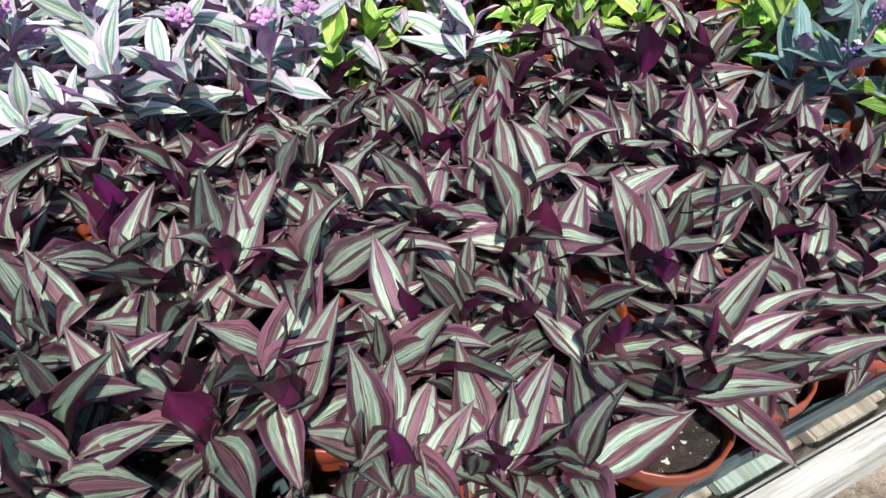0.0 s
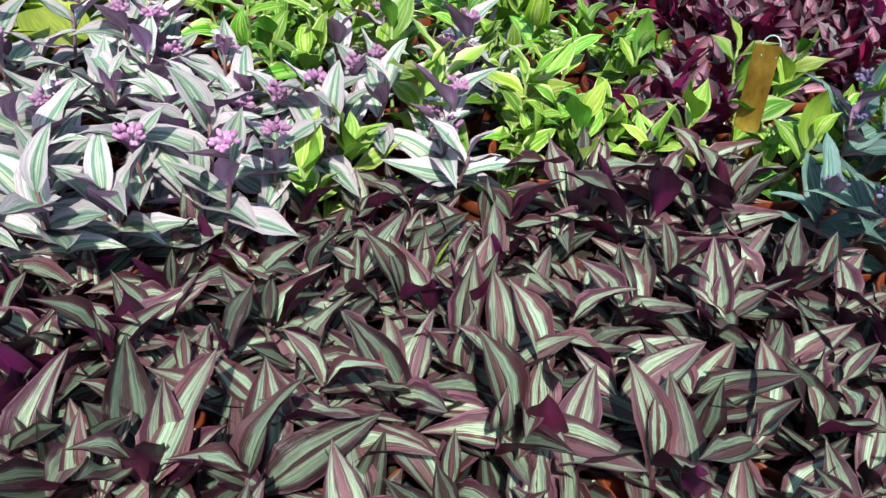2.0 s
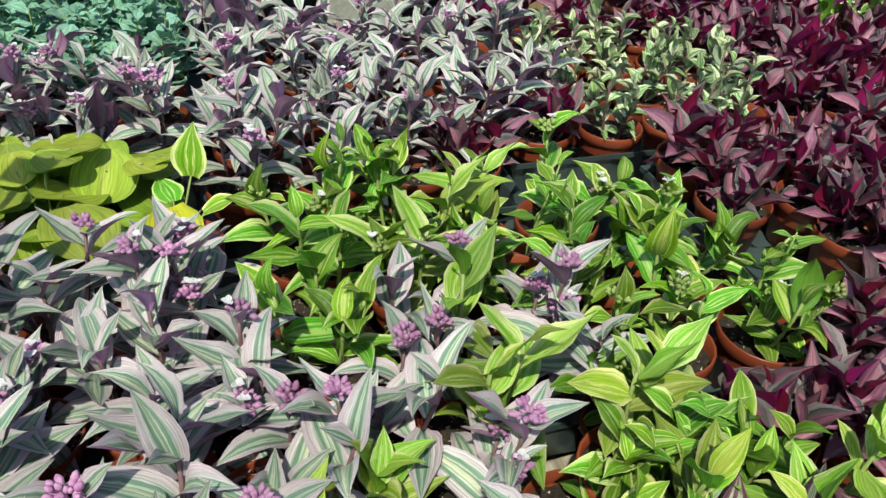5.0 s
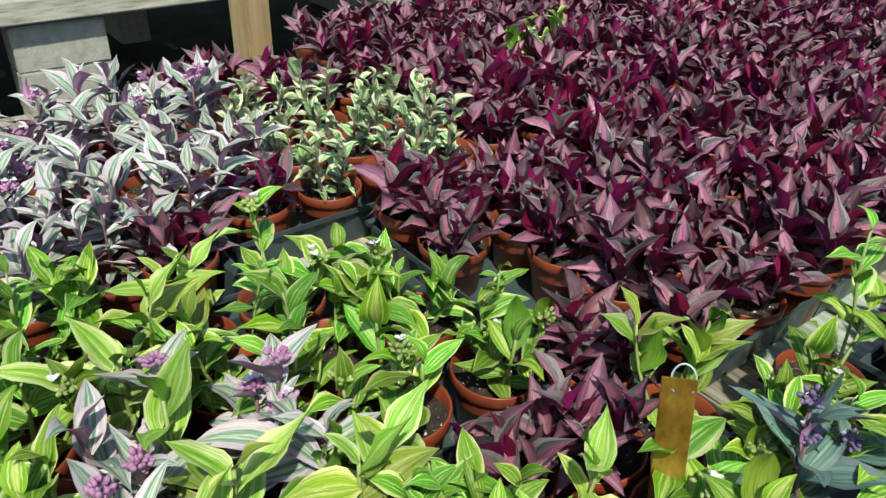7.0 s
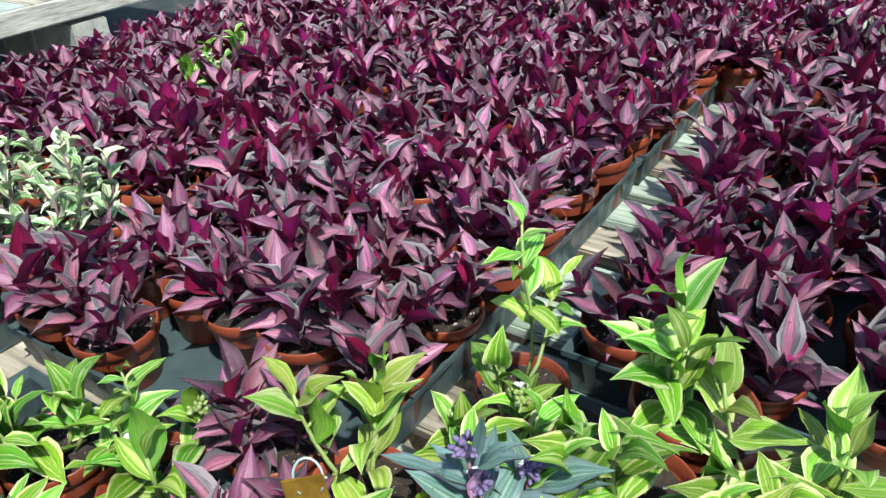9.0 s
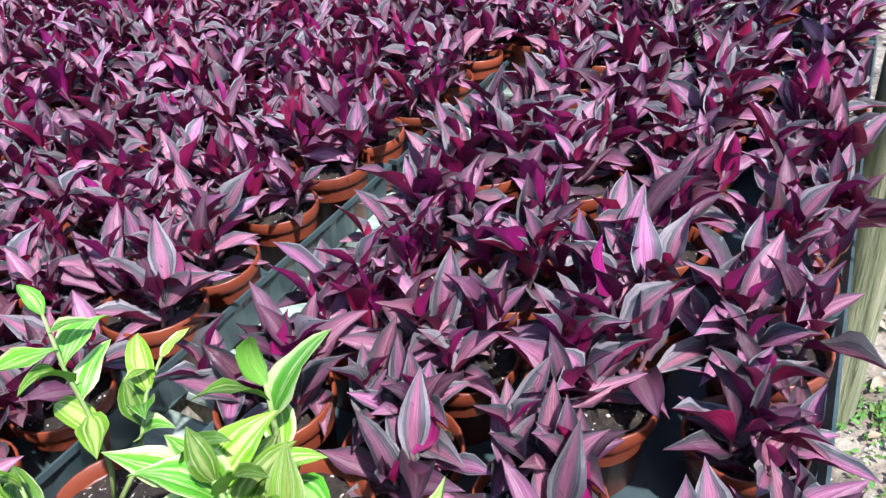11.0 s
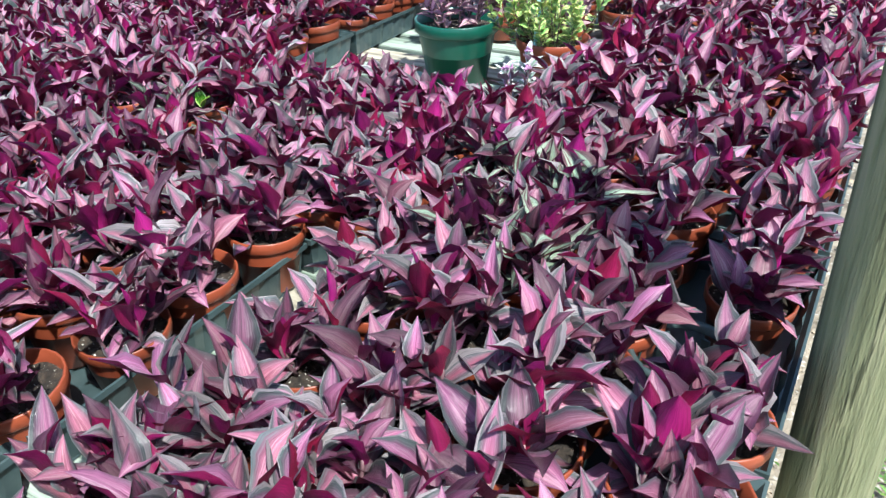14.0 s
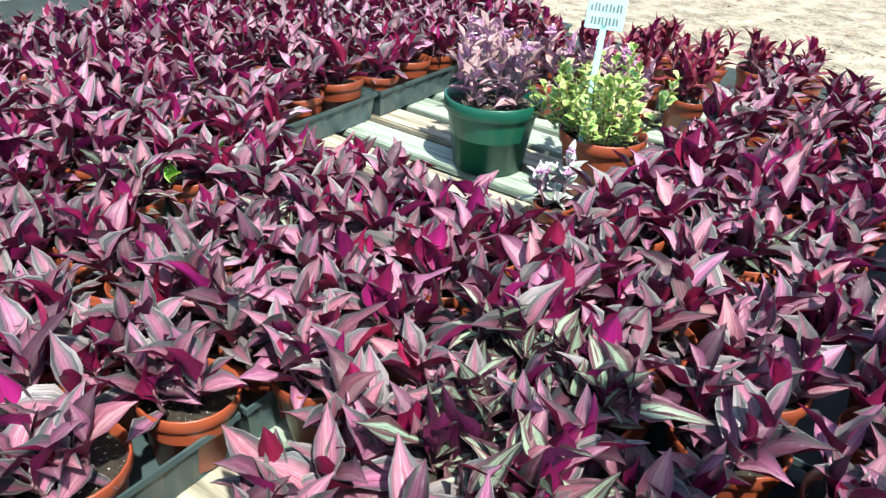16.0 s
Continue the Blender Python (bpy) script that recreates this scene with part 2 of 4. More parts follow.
POSTWOOD = surface("treated_pine", ((0.34, (0.10, 0.105, 0.05)), (0.46, (0.19, 0.20, 0.10)), (0.55, (0.26, 0.26, 0.14)), (0.68, (0.36, 0.32, 0.20))), 6, 0.8, stretch=(6, 6, 0.4), relief=1.0, depth=0.012, fine=(16, 0.63, (0.07, 0.075, 0.035)))
POSTTAN = surface("tan_timber", ((0.25, (0.24, 0.16, 0.08)), (0.6, (0.36, 0.26, 0.13)), (0.85, (0.42, 0.33, 0.19))), 8, 0.75, stretch=(6, 6, 0.5), relief=0.5, depth=0.004)
CONCRETE = surface("concrete_block", ((0.3, (0.28, 0.29, 0.25)), (0.6, (0.42, 0.42, 0.37)), (0.85, (0.50, 0.49, 0.44))), 25, 0.9, relief=0.8, depth=0.004, vary=0.2)
DIRT = surface("sandy_dirt", ((0.30, (0.075, 0.058, 0.04)), (0.43, (0.20, 0.16, 0.115)), (0.54, (0.31, 0.255, 0.19)), (0.70, (0.43, 0.37, 0.29))), 6.0, 0.95, relief=1.0, depth=0.04, detail=15.0, fine=(55, 0.60, (0.46, 0.42, 0.36)))
# darker than the cloth itself: shade under the far bench is in this colour
MAT_CLOTH = surface("weed_cloth", ((0.30, (0.008, 0.014, 0.012)), (0.5, (0.018, 0.026, 0.023)), (0.72, (0.05, 0.055, 0.045))), 5, 0.9, relief=0.4, depth=0.006, detail=11.0)
LITTER = surface("dry_leaf", ((0.3, (0.20, 0.13, 0.075)), (0.7, (0.46, 0.36, 0.25))), 30, 0.8, vary=0.6)
PEBBLE = surface("pebble", ((0.3, (0.20, 0.175, 0.14)), (0.7, (0.38, 0.34, 0.29))), 40, 0.9, vary=0.6)
WEED = leaf_material("weed_leaf", ((0.0, (0.14, 0.26, 0.05)), (1.0, (0.10, 0.22, 0.035))), vary=0.5)
BRASS = surface("amber_tag", ((0.36, (0.13, 0.07, 0.01)), (0.5, (0.28, 0.16, 0.025)), (0.64, (0.46, 0.29, 0.06))), 22, 0.28, metal=0.4, stretch=(1, 1, 0.5), relief=0.2, depth=0.001)
WIRE = surface("pale_wire", ((0.3, (0.40, 0.50, 0.50)), (0.7, (0.50, 0.60, 0.60))), 30, 0.35, metal=0.4)
LABEL = surface("pale_blue_plastic", ((0.3, (0.36, 0.64, 0.66)), (0.7, (0.44, 0.70, 0.72))), 12, 0.45, relief=0.05)
INK = surface("pencil_mark", ((0.3, (0.10, 0.12, 0.13)), (0.7, (0.18, 0.20, 0.21))), 40, 0.7)


# ---- builders ----
class Sheet:
    """Collects vertices, faces, texture coordinates and material slots of one mesh."""

    def __init__(self):
        self.v, self.f, self.uv, self.m, self.n = [], [], [], [], 0

    def add(self, verts, faces, uvs=None, slot=0, matrix=None):
        verts = np.asarray(verts, float)
        if matrix is not None:
            a = np.array(matrix)
            verts = verts @ a[:3, :3].T + a[:3, 3]
        self.v.append(verts)
        slots = slot if isinstance(slot, (list, tuple)) else [slot] * len(faces)
        for face, s in zip(faces, slots):
            self.f.append([i + self.n for i in face])
            self.m.append(s)
            self.uv.extend(((0.5, 0.5) if uvs is None else uvs[i]) for i in face)
        self.n += len(verts)
        return self

    def mesh(self, name, materials, smooth=True):
        me = bpy.data.meshes.new(name)
        me.from_pydata(np.concatenate(self.v).tolist(), [], self.f)
        layer = me.uv_layers.new(name="UVMap")
        layer.data.foreach_set("uv", np.asarray(self.uv, "f").ravel())
        me.polygons.foreach_set("material_index", self.m)
        me.polygons.foreach_set("use_smooth", [smooth] * len(me.polygons))
        for mat in materials:
            me.materials.append(mat)
        me.update()
        return me


def part(name, me, parent, label="", at=None):
    ob = new(name, me)
    ob.parent = parent
    if at is not None:
        ob.matrix_basis = at
    return tagged(ob, label) if label else ob


def spread_rows(i, rows):
    """Row heights along a blade, closer together at both ends."""
    s = min(i, rows) / rows
    return 0.45 * s + 0.55 * (1 - math.cos(math.pi * s)) / 2


def leaf_shape(length, width, rows, cols, arch, fold, belly=0.42, ripple=0.0, thick=0.0006, heart=0.0, rng=None, sway=0.0, disc=False):
    """Blade from the origin along +y, upper side to +z: pointed, folded at the midrib, arched. Slot 0 above, slot 1 below."""
    top, uvs, low = [], [], []
    y = z = 0.0
    pitch = arch * 0.45
    wave = (rng.uniform(0, 6) if rng else 0)
    for i in range(rows + 1):
        v, after = spread_rows(i, rows), spread_rows(i + 1, rows)
        w = width / 2 * max(math.sin(math.pi * v ** (math.log(0.5) / math.log(belly))), 0.0) ** 0.9 * (1 - 0.5 * v ** 5)
        if disc:
            w = width / 2 * math.sqrt(max(1 - (2 * v - 1) ** 2, 0.0))
        if i == 0:
            w = width * (0.13 + heart)
        step = after - v
        for j in range(-cols, cols + 1):
            u = j / cols
            lift = fold * (0.4 * abs(u) + 0.6 * u * u) * w + ripple * math.sin(v * 9 + wave) * u * abs(u) * w
            drop = heart * abs(u) * length * 0.25 * (1 - v)
            top.append((u * w + sway * v * v * length, y - lift * math.sin(pitch) - drop, z + lift * math.cos(pitch)))
            uvs.append((u * 0.5 + 0.5, v))
            gap = thick * (1 - 0.7 * u * u)
            low.append((top[-1][0], top[-1][1] + gap * math.sin(pitch), top[-1][2] - gap * math.cos(pitch)))
        y += math.cos(pitch) * length * step
        z += math.sin(pitch) * length * step
        pitch -= arch * step
    n = 2 * cols + 1
    faces, slots = [], []
    count = len(top)
    for i in range(rows):
        for j in range(n - 1):
            a, b, c, d = i * n + j, i * n + j + 1, (i + 1) * n + j + 1, (i + 1) * n + j
            faces.append((a, b, c, d)), slots.append(0)
            faces.append((a + count, d + count, c + count, b + count)), slots.append(1)
    return top + low, faces, uvs + uvs, slots


def tube(sheet, points, radii, sides=6, slot=0):
    """A tapering round stem through the points."""
    verts, faces = [], []
    for k, (p, r) in enumerate(zip(points, radii)):
        p = Vector(p)
        way = (Vector(points[min(k + 1, len(points) - 1)]) - Vector(points[max(k - 1, 0)])).normalized()
        turn = way.to_track_quat("Z", "Y")
        for s in range(sides):
            a = 2 * math.pi * s / sides
            verts.append(p + turn @ Vector((math.cos(a) * r, math.sin(a) * r, 0)))
    for k in range(len(points) - 1):
        for s in range(sides):
            a, b = k * sides + s, k * sides + (s + 1) % sides
            faces.append((a, b, b + sides, a + sides))
    faces.append(tuple(range(sides))[::-1])
    faces.append(tuple((len(points) - 1) * sides + s for s in range(sides)))
    sheet.add([tuple(v) for v in verts], faces, None, slot)


def lathe(profile, segments=24):
    verts, faces = [], []
    for r, z in profile:
        verts += [(r * math.cos(2 * math.pi * s / segments), r * math.sin(2 * math.pi * s / segments), z) for s in range(segments)]
    for k in range(len(profile) - 1):
        for s in range(segments):
            a, b = k * segments + s, k * segments + (s + 1) % segments
            faces.append((a, b, b + segments, a + segments))
    return verts, faces


def pot_mesh(name, r, h, mat):
    """Plastic nursery pot: tapered wall, rolled rim band, inner wall and base."""
    p = [(0.001, 0), (r * 0.70, 0), (r * 0.73, 0.003), (r * 0.91, h * 0.80), (r * 0.97, h * 0.81), (r, h * 0.83), (r * 1.005, h * 0.985), (r * 0.985, h), (r * 0.95, h * 0.99), (r * 0.92, h * 0.78), (r * 0.72, 0.012)]
    return Sheet().add(*lathe(p)).mesh(name, [mat])


def soil_mesh(r, h, rng):
    """Crumbly domed soil surface."""
    verts, faces = [(0, 0, h)], []
    rings, seg = 6, 20
    for k in range(1, rings + 1):
        for s in range(seg):
            a = 2 * math.pi * s / seg
            rr = r * 0.93 * k / rings
            verts.append((rr * math.cos(a), rr * math.sin(a), h + rng.uniform(-0.003, 0.004) - 0.004 * k / rings))
    for s in range(seg):
        faces.append((0, 1 + s, 1 + (s + 1) % seg))
    for k in range(rings - 1):
        for s in range(seg):
            a, b = 1 + k * seg + s, 1 + k * seg + (s + 1) % seg
            faces.append((a, a + seg, b + seg, b))
    return Sheet().add(verts, faces).mesh("soil", [SOIL], False)


class Species:
    def __init__(self, name, top, under, stem, length, width, height, shoots, leaves, arch=0.9, fold=0.55, belly=0.4, lift=(8, 62), lean=(4, 32), flower=0.0, pot=0.062, ripple=0.25, bud=None, steep=0.08, heart=0.0):
        self.name, self.mats, self.length, self.width, self.height, self.shoots, self.leaves = name, [top, under, stem, bud or BUD, PETAL], length, width, height, shoots, leaves
        self.arch, self.fold, self.belly, self.lift, self.lean, self.flower, self.pot, self.ripple, self.heart, self.steep = arch, fold, belly, lift, lean, flower, pot, ripple, heart, steep
        r = random.Random(len(name) * 7 + int(length * 1e4))
        self.fine = [leaf_shape(length, width * r.uniform(0.88, 1.12), 9, 3, arch * r.uniform(-0.2, 1.9), fold * r.uniform(0.5, 1.4), belly, ripple, heart=heart, rng=r, sway=r.uniform(-0.16, 0.16)) for _ in range(6)]
        self.plain = [leaf_shape(length, width * r.uniform(0.88, 1.12), 7, 2, arch * r.uniform(-0.2, 1.9), fold * r.uniform(0.5, 1.4), belly, ripple, heart=heart, rng=r, sway=r.uniform(-0.16, 0.16)) for _ in range(6)]
        self.coarse = [leaf_shape(length, width, 4, 1, arch * r.uniform(0.2, 1.6), fold, belly, 0.0) for _ in range(6)]
        self.leaf_meshes = []
        self.things = []


def shoot_plan(sp, rng, r_pot):
    """Stem points and leaf poses of one shoot, rooted in the soil."""
    a, d = rng.uniform(0, 2 * math.pi), r_pot * 0.62 * math.sqrt(rng.random())
    base = Vector((d * math.cos(a), d * math.sin(a), 0))
    tilt = radians(rng.uniform(*sp.lean)) * (0.5 + 0.7 * d / r_pot)
    out = a + rng.uniform(-0.5, 0.5)
    h = sp.height * rng.uniform(0.65, 1.25)
    pts = []
    for k in range(5):
        s = k / 4
        bend = tilt * (1.25 - 0.5 * s)
        pts.append(base + Vector((math.sin(bend) * math.cos(out), math.sin(bend) * math.sin(out), math.cos(bend))) * (h * s))
    leaves = []
    az = rng.uniform(0, 2 * math.pi)
    for k in range(sp.leaves):
        s = 0.12 + 0.88 * (k / max(sp.leaves - 1, 1)) ** 0.8
        i = min(int(s * 4), 3)
        p = pts[i].lerp(pts[i + 1], s * 4 - i)
        up = radians(sp.lift[0] + (sp.lift[1] - sp.lift[0]) * s ** 1.3 + rng.uniform(-12, 12))
        if rng.random() < sp.steep:
            up += radians(rng.uniform(30, 62))
        size = (0.72 + 0.5 * math.sin(math.pi * min(s * 0.75 + 0.1, 1.0))) * rng.uniform(0.78, 1.12) * (0.8 if k == sp.leaves - 1 else 1.0)
        m = Matrix.Translation(p) @ Matrix.Rotation(az, 4, "Z") @ Matrix.Rotation(up, 4, "X") @ Matrix.Rotation(rng.uniform(-0.4, 0.4), 4, "Y") @ Matrix.Scale(size, 4)
        leaves.append(m)
        az += math.pi * rng.uniform(0.72, 1.0)
    return pts, leaves


def flower_head(sheet, at, rng, size=1.0):
    """A cluster of round buds with a few open three-petalled flowers."""
    ball, faces = lathe([(0.0003, -0.0058), (0.0032, -0.0042), (0.0042, 0), (0.003, 0.004), (0.0003, 0.0062)], 7)
    for _ in range(26):
        o = Vector((rng.gauss(0, 1), rng.gauss(0, 1), abs(rng.gauss(0, 0.8)))).normalized() * rng.uniform(0.005, 0.018) * size
        turn = o.to_track_quat("Z", "Y").to_matrix().to_4x4()
        sheet.add(ball, faces, None, 3, Matrix.Translation(Vector(at) + o) @ turn @ Matrix.Scale(size * rng.uniform(0.55, 0.95), 4))
    for _ in range(rng.randint(0, 2)):
        o = Vector((rng.uniform(-0.012, 0.012), rng.uniform(-0.012, 0.012), 0.016)) * size
        for q in range(3):
            v, f, uv, slots = leaf_shape(0.009 * size, 0.009 * size, 3, 2, 0.6, 0.2)
            sheet.add(v, f, uv, 4, Matrix.Translation(Vector(at) + o) @ Matrix.Rotation(q * 2.1 + rng.random(), 4, "Z") @ Matrix.Rotation(0.3, 4, "X"))


POTS, SOILS = {}, {}


def shoot_sheet(sp, rng, r, sheet, shapes=None, base=None, heads=None):
    """Adds one shoot to the sheet; with shapes its leaves too. Returns the leaf poses."""
    pts, leaves = shoot_plan(sp, rng, r)
    if base is not None:
        pts = [base @ p for p in pts]
        leaves = [base @ m for m in leaves]
    thick = 0.0026 if sp.length > 0.04 else 0.0013
    tube(sheet, pts, [thick * (1.15 - 0.1 * k) for k in range(5)], 6, 2)
    if rng.random() < sp.flower:
        flower_head(heads if heads is not None else sheet, pts[-1] + Vector((0, 0, 0.012)), rng, 0.9)
    if shapes:
        for m in leaves:
            s = shapes[rng.randrange(6)]
            sheet.add(s[0], s[1], s[2], s[3], m)
    return leaves


def build_plant(sp, rng, label, category="potted plant", single_leaves=False, pot_mat=None, r=None, h=None):
    """One potted plant at the origin: pot, soil and foliage; seen close, each shoot carries leaves of its own."""
    r = r or sp.pot
    h = h or 0.10
    pot_mat = pot_mat or CLAY
    key = (round(r, 3), round(h, 3), pot_mat.name)
    if key not in POTS:
        POTS[key] = pot_mesh("pot", r, h, pot_mat)
        SOILS[key] = soil_mesh(r, h * 0.84, random.Random(3))
    root = new(sp.name)
    tagged(root, label, category, sp.name + " on the bench")
    part("pot", POTS[key], root)
    part("soil", SOILS[key], root)
    base = Matrix.Translation((0, 0, h * 0.83))
    if single_leaves:
        if not sp.leaf_meshes:
            sp.leaf_meshes = [Sheet().add(s[0], s[1], s[2], s[3]).mesh("leaf", sp.mats) for s in sp.fine]
        for _ in range(sp.shoots):
            sheet, heads = Sheet(), Sheet()
            leaves = shoot_sheet(sp, rng, r, sheet, heads=heads)
            shoot = part("shoot", sheet.mesh("shoot", sp.mats), root, at=base)
            if heads.n:
                tagged(part("flower_head", heads.mesh("flower_head", sp.mats), shoot, "mauve bud cluster with white petals"), kind="stuff")
            for m in leaves:
                part("leaf", sp.leaf_meshes[rng.randrange(6)], shoot, at=m)
    else:
        sheet = Sheet()
        for _ in range(sp.shoots):
            shoot_sheet(sp, rng, r, sheet, sp.plain, base)
        tagged(part("foliage", sheet.mesh("foliage", sp.mats), root), kind="stuff")
    return root


BENCH_TOP = 0.72
placed = random.Random(11)


def put(thing, x, y, z, turn=None, tilt=4.0, size=1.0):
    """Copy a built thing to a place, turned at random."""
    t = placed.uniform(0, 360) if turn is None else turn
    m = pose(x, y, z, placed.uniform(-tilt, tilt), placed.uniform(-tilt, tilt), t)
    c = copy_thing(thing, m)
    if size != 1.0:
        c.scale = (size,) * 3
    return c


def box_mesh(name, sx, sy, sz, mat, bevel=0.003, wear=0.0, seed=0):
    """Board or block with softened, slightly uneven edges, centred on x and y, standing on z = 0."""
    bm = bmesh.new()
    bmesh.ops.create_cube(bm, size=1.0)
    for v in bm.verts:
        v.co = Vector((v.co.x * sx, v.co.y * sy, (v.co.z + 0.5) * sz))
    bmesh.ops.bevel(bm, geom=bm.edges[:], offset=bevel, segments=2, affect="EDGES")
    rng = random.Random(seed)
    for v in bm.verts:
        v.co += Vector((rng.uniform(-wear, wear), rng.uniform(-wear, wear), rng.uniform(-wear, wear)))
    me = bpy.data.meshes.new(name)
    bm.to_mesh(me)
    bm.free()
    me.materials.append(mat)
    return me


# ---- the setting ----
def ground_sheet(name, x0, x1, y0, y1, z, nx, ny, rough, mat, label):
    verts, faces = [], []
    for j in range(ny + 1):
        for i in range(nx + 1):
            x, y = x0 + (x1 - x0) * i / nx, y0 + (y1 - y0) * j / ny
            verts.append((x, y, z + rough * (noise.noise(Vector((x * 2.2, y * 2.2, 0))) + 0.5 * noise.noise(Vector((x * 9, y * 9, 3))) - 0.8)))
    for j in range(ny):
        for i in range(nx):
            a = j * (nx + 1) + i
            faces.append((a, a + 1, a + nx + 2, a + nx + 1))
    ob = new(name, Sheet().add(verts, faces).mesh(name, [mat]))
    return tagged(ob, label, "ground", kind="structure")


far = Sheet()
ring = [(-9, -5), (4, -5), (4, 11), (-9, 11)]
outer = [(-900, -900), (900, -900), (900, 900), (-900, 900)]
near_v, near_f = [], []
NX, NY = 130, 160
for j in range(NY + 1):
    for i in range(NX + 1):
        x, y = -9 + 13 * i / NX, -5 + 16 * j / NY
        edge = min(x + 9, 4 - x, y + 5, 11 - y)
        k = min(edge, 1.0)
        near_v.append((x, y, k * 0.012 * (noise.noise(Vector((x * 2.2, y * 2.2, 0))) + 0.6 * noise.noise(Vector((x * 9, y * 9, 3))))))
for j in range(NY):
    for i in range(NX):
        a = j * (NX + 1) + i
        near_f.append((a, a + 1, a + NX + 2, a + NX + 1))
far.add(near_v, near_f)
far.add([(x, y, 0) for x, y in ring + outer], [(0, 4, 5, 1), (1, 5, 6, 2), (2, 6, 7, 3), (3, 7, 4, 0)])
tagged(new("ground", far.mesh("ground", [DIRT])), "dry sandy dirt with small stones and bare patches", "ground", kind="structure")
ground_sheet("weed_cloth", -8.0, 0.02, -2.5, 7.0, 0.03, 60, 70, 0.012, MAT_CLOTH, "dark green woven weed cloth strewn with dry bits")
ground_sheet("weed_cloth", 0.0, 0.95, -2.5, 0.45, 0.036, 10, 30, 0.008, MAT_CLOTH, "dark green woven weed cloth beside the bench")


def scatter(name, mat, label, category, spots, shape, seed):
    """Countless small bits lying on the ground, one mesh."""
    rng, sheet = random.Random(seed), Sheet()
    for x, y, z in spots:
        v, f, uv, slots = shape(rng)
        sheet.add(v, f, uv, 0, pose(x, y, z, rng.uniform(-25, 25), rng.uniform(-25, 25), rng.uniform(0, 360)))
    return tagged(new(name, sheet.mesh(name, [mat])), label, category, kind="stuff")


def area(rng, count, x0, x1, y0, y1, z):
    return [(rng.uniform(x0, x1), rng.uniform(y0, y1), z) for _ in range(count)]


rs = random.Random(5)


def dry_leaf_shape(rng):
    s = rng.uniform(0.6, 1.5)
    return leaf_shape(0.05 * s, 0.024 * s, 4, 2, rng.uniform(-1.2, 1.4), rng.uniform(0.1, 0.8), ripple=0.4, rng=rng)


def pebble_shape(rng):
    s = rng.uniform(0.2, 0.9)
    v, f = lathe([(0.0005, -0.006 * s), (0.009 * s, -0.003 * s), (0.011 * s, 0.002 * s), (0.006 * s, 0.007 * s), (0.0005, 0.008 * s)], 7)
    v = [(x * rng.uniform(0.7, 1.3), y * rng.uniform(0.6, 1.2), z * rng.uniform(0.6, 1.2)) for x, y, z in v]
    return v, f, None, 0


def weed_shape(rng):
    s = rng.uniform(0.35, 0.95)
    return leaf_shape(0.030 * s, 0.014 * s, 4, 1, 0.9, 0.4)


scatter("dry_leaves", LITTER, "pale brown dry leaves lying on the dirt", "leaf litter", area(rs, 420, 0.28, 2.2, 0.6, 5.5, 0.012) + area(rs, 260, -3.9, -2.3, -0.6, 3.2, 0.045) + area(rs, 160, -2.5, 0.2, 5.0, 9.5, 0.012), dry_leaf_shape, 21)
scatter("pebbles", PEBBLE, "small pale stones lying in the dirt", "gravel", area(rs, 700, 0.25, 2.2, 0.5, 5.5, 0.008) + area(rs, 500, -3.5, 1.5, 4.6, 9.5, 0.008), pebble_shape, 22)
tufts = []
for cx, cy, spread, count in ((0.50, 1.45, 0.10, 80), (0.62, 1.75, 0.12, 90), (0.72, 2.35, 0.10, 70), (0.46, 2.0, 0.06, 40), (0.80, 1.30, 0.13, 70), (0.55, 2.75, 0.10, 50), (0.50, 1.15, 0.12, 60), (0.9, 3.2, 0.2, 60)):
    tufts += [(rs.gauss(cx, spread), rs.gauss(cy, spread), 0.014) for _ in range(count * 5)]
scatter("weeds", WEED, "low green weeds growing in the dirt", "weeds", tufts, weed_shape, 23)


# ---- pallet benches on concrete blocks ----
slat_meshes = [box_mesh("slat", 0.81, 0.098, 0.020, (WOOD_GREEN, WOOD, WOOD_GREEN)[k], 0.003, 0.0012, k) for k in range(3)]
stringer_mesh = box_mesh("stringer", 0.04, 1.18, 0.098, WOOD, 0.004, 0.0015, 8)
block_mesh = box_mesh("concrete_block", 0.19, 0.39, 0.195, CONCRETE, 0.006, 0.002, 9)


def pallet(count=9, step=0.134):
    """Wooden pallet table top: slats across three stringers; the origin is the middle of its top."""
    root = tagged(new("pallet"), "weathered grey wooden pallet laid as a bench top", "pallet", "pallets of the benches")
    rng = random.Random(31)
    for k in range(count):
        part("slat", slat_meshes[(0, 1, 2, 0, 2, 1, 0, 2, 1)[k % 9]], root, at=pose(0, -0.535 + k * step + rng.uniform(-0.002, 0.002), -0.020, 0, 0, rng.uniform(-0.5, 0.5)))
    for x in (-0.375, 0, 0.375):
        part("stringer", stringer_mesh, root, at=pose(x, 0, -0.118))
    return root


first_pallet = pallet()
block = tagged(new("concrete_block", block_mesh), "pale grey concrete block stacked under the bench", "concrete block", "concrete blocks under the benches")
rows_y = [(-1.32, -0.024), (-0.11, -0.022), (1.10, -0.006), (2.31, 0.004), (3.52, 0.008)]
first_used = first_block = False
for y, dx in rows_y:
    for cx in (-1.838, -1.013, -0.188):
        m = pose(cx + dx, y, BENCH_TOP + 0.001)
        if not first_used:
            first_pallet.matrix_basis, first_used = m, True
        else:
            copy_thing(first_pallet, m)
        for sx in ((-0.24, 0.20) if cx < -1.5 else (0.20,)):
            for k in range(3):
                m = pose(cx + dx + sx, y - 0.3 + 0.004 * k, 0.006 + k * 0.197, 0, 0, 90 if k == 1 else 88)
                if not first_block:
                    block.matrix_basis, first_block = m, True
                else:
                    copy_thing(block, m)
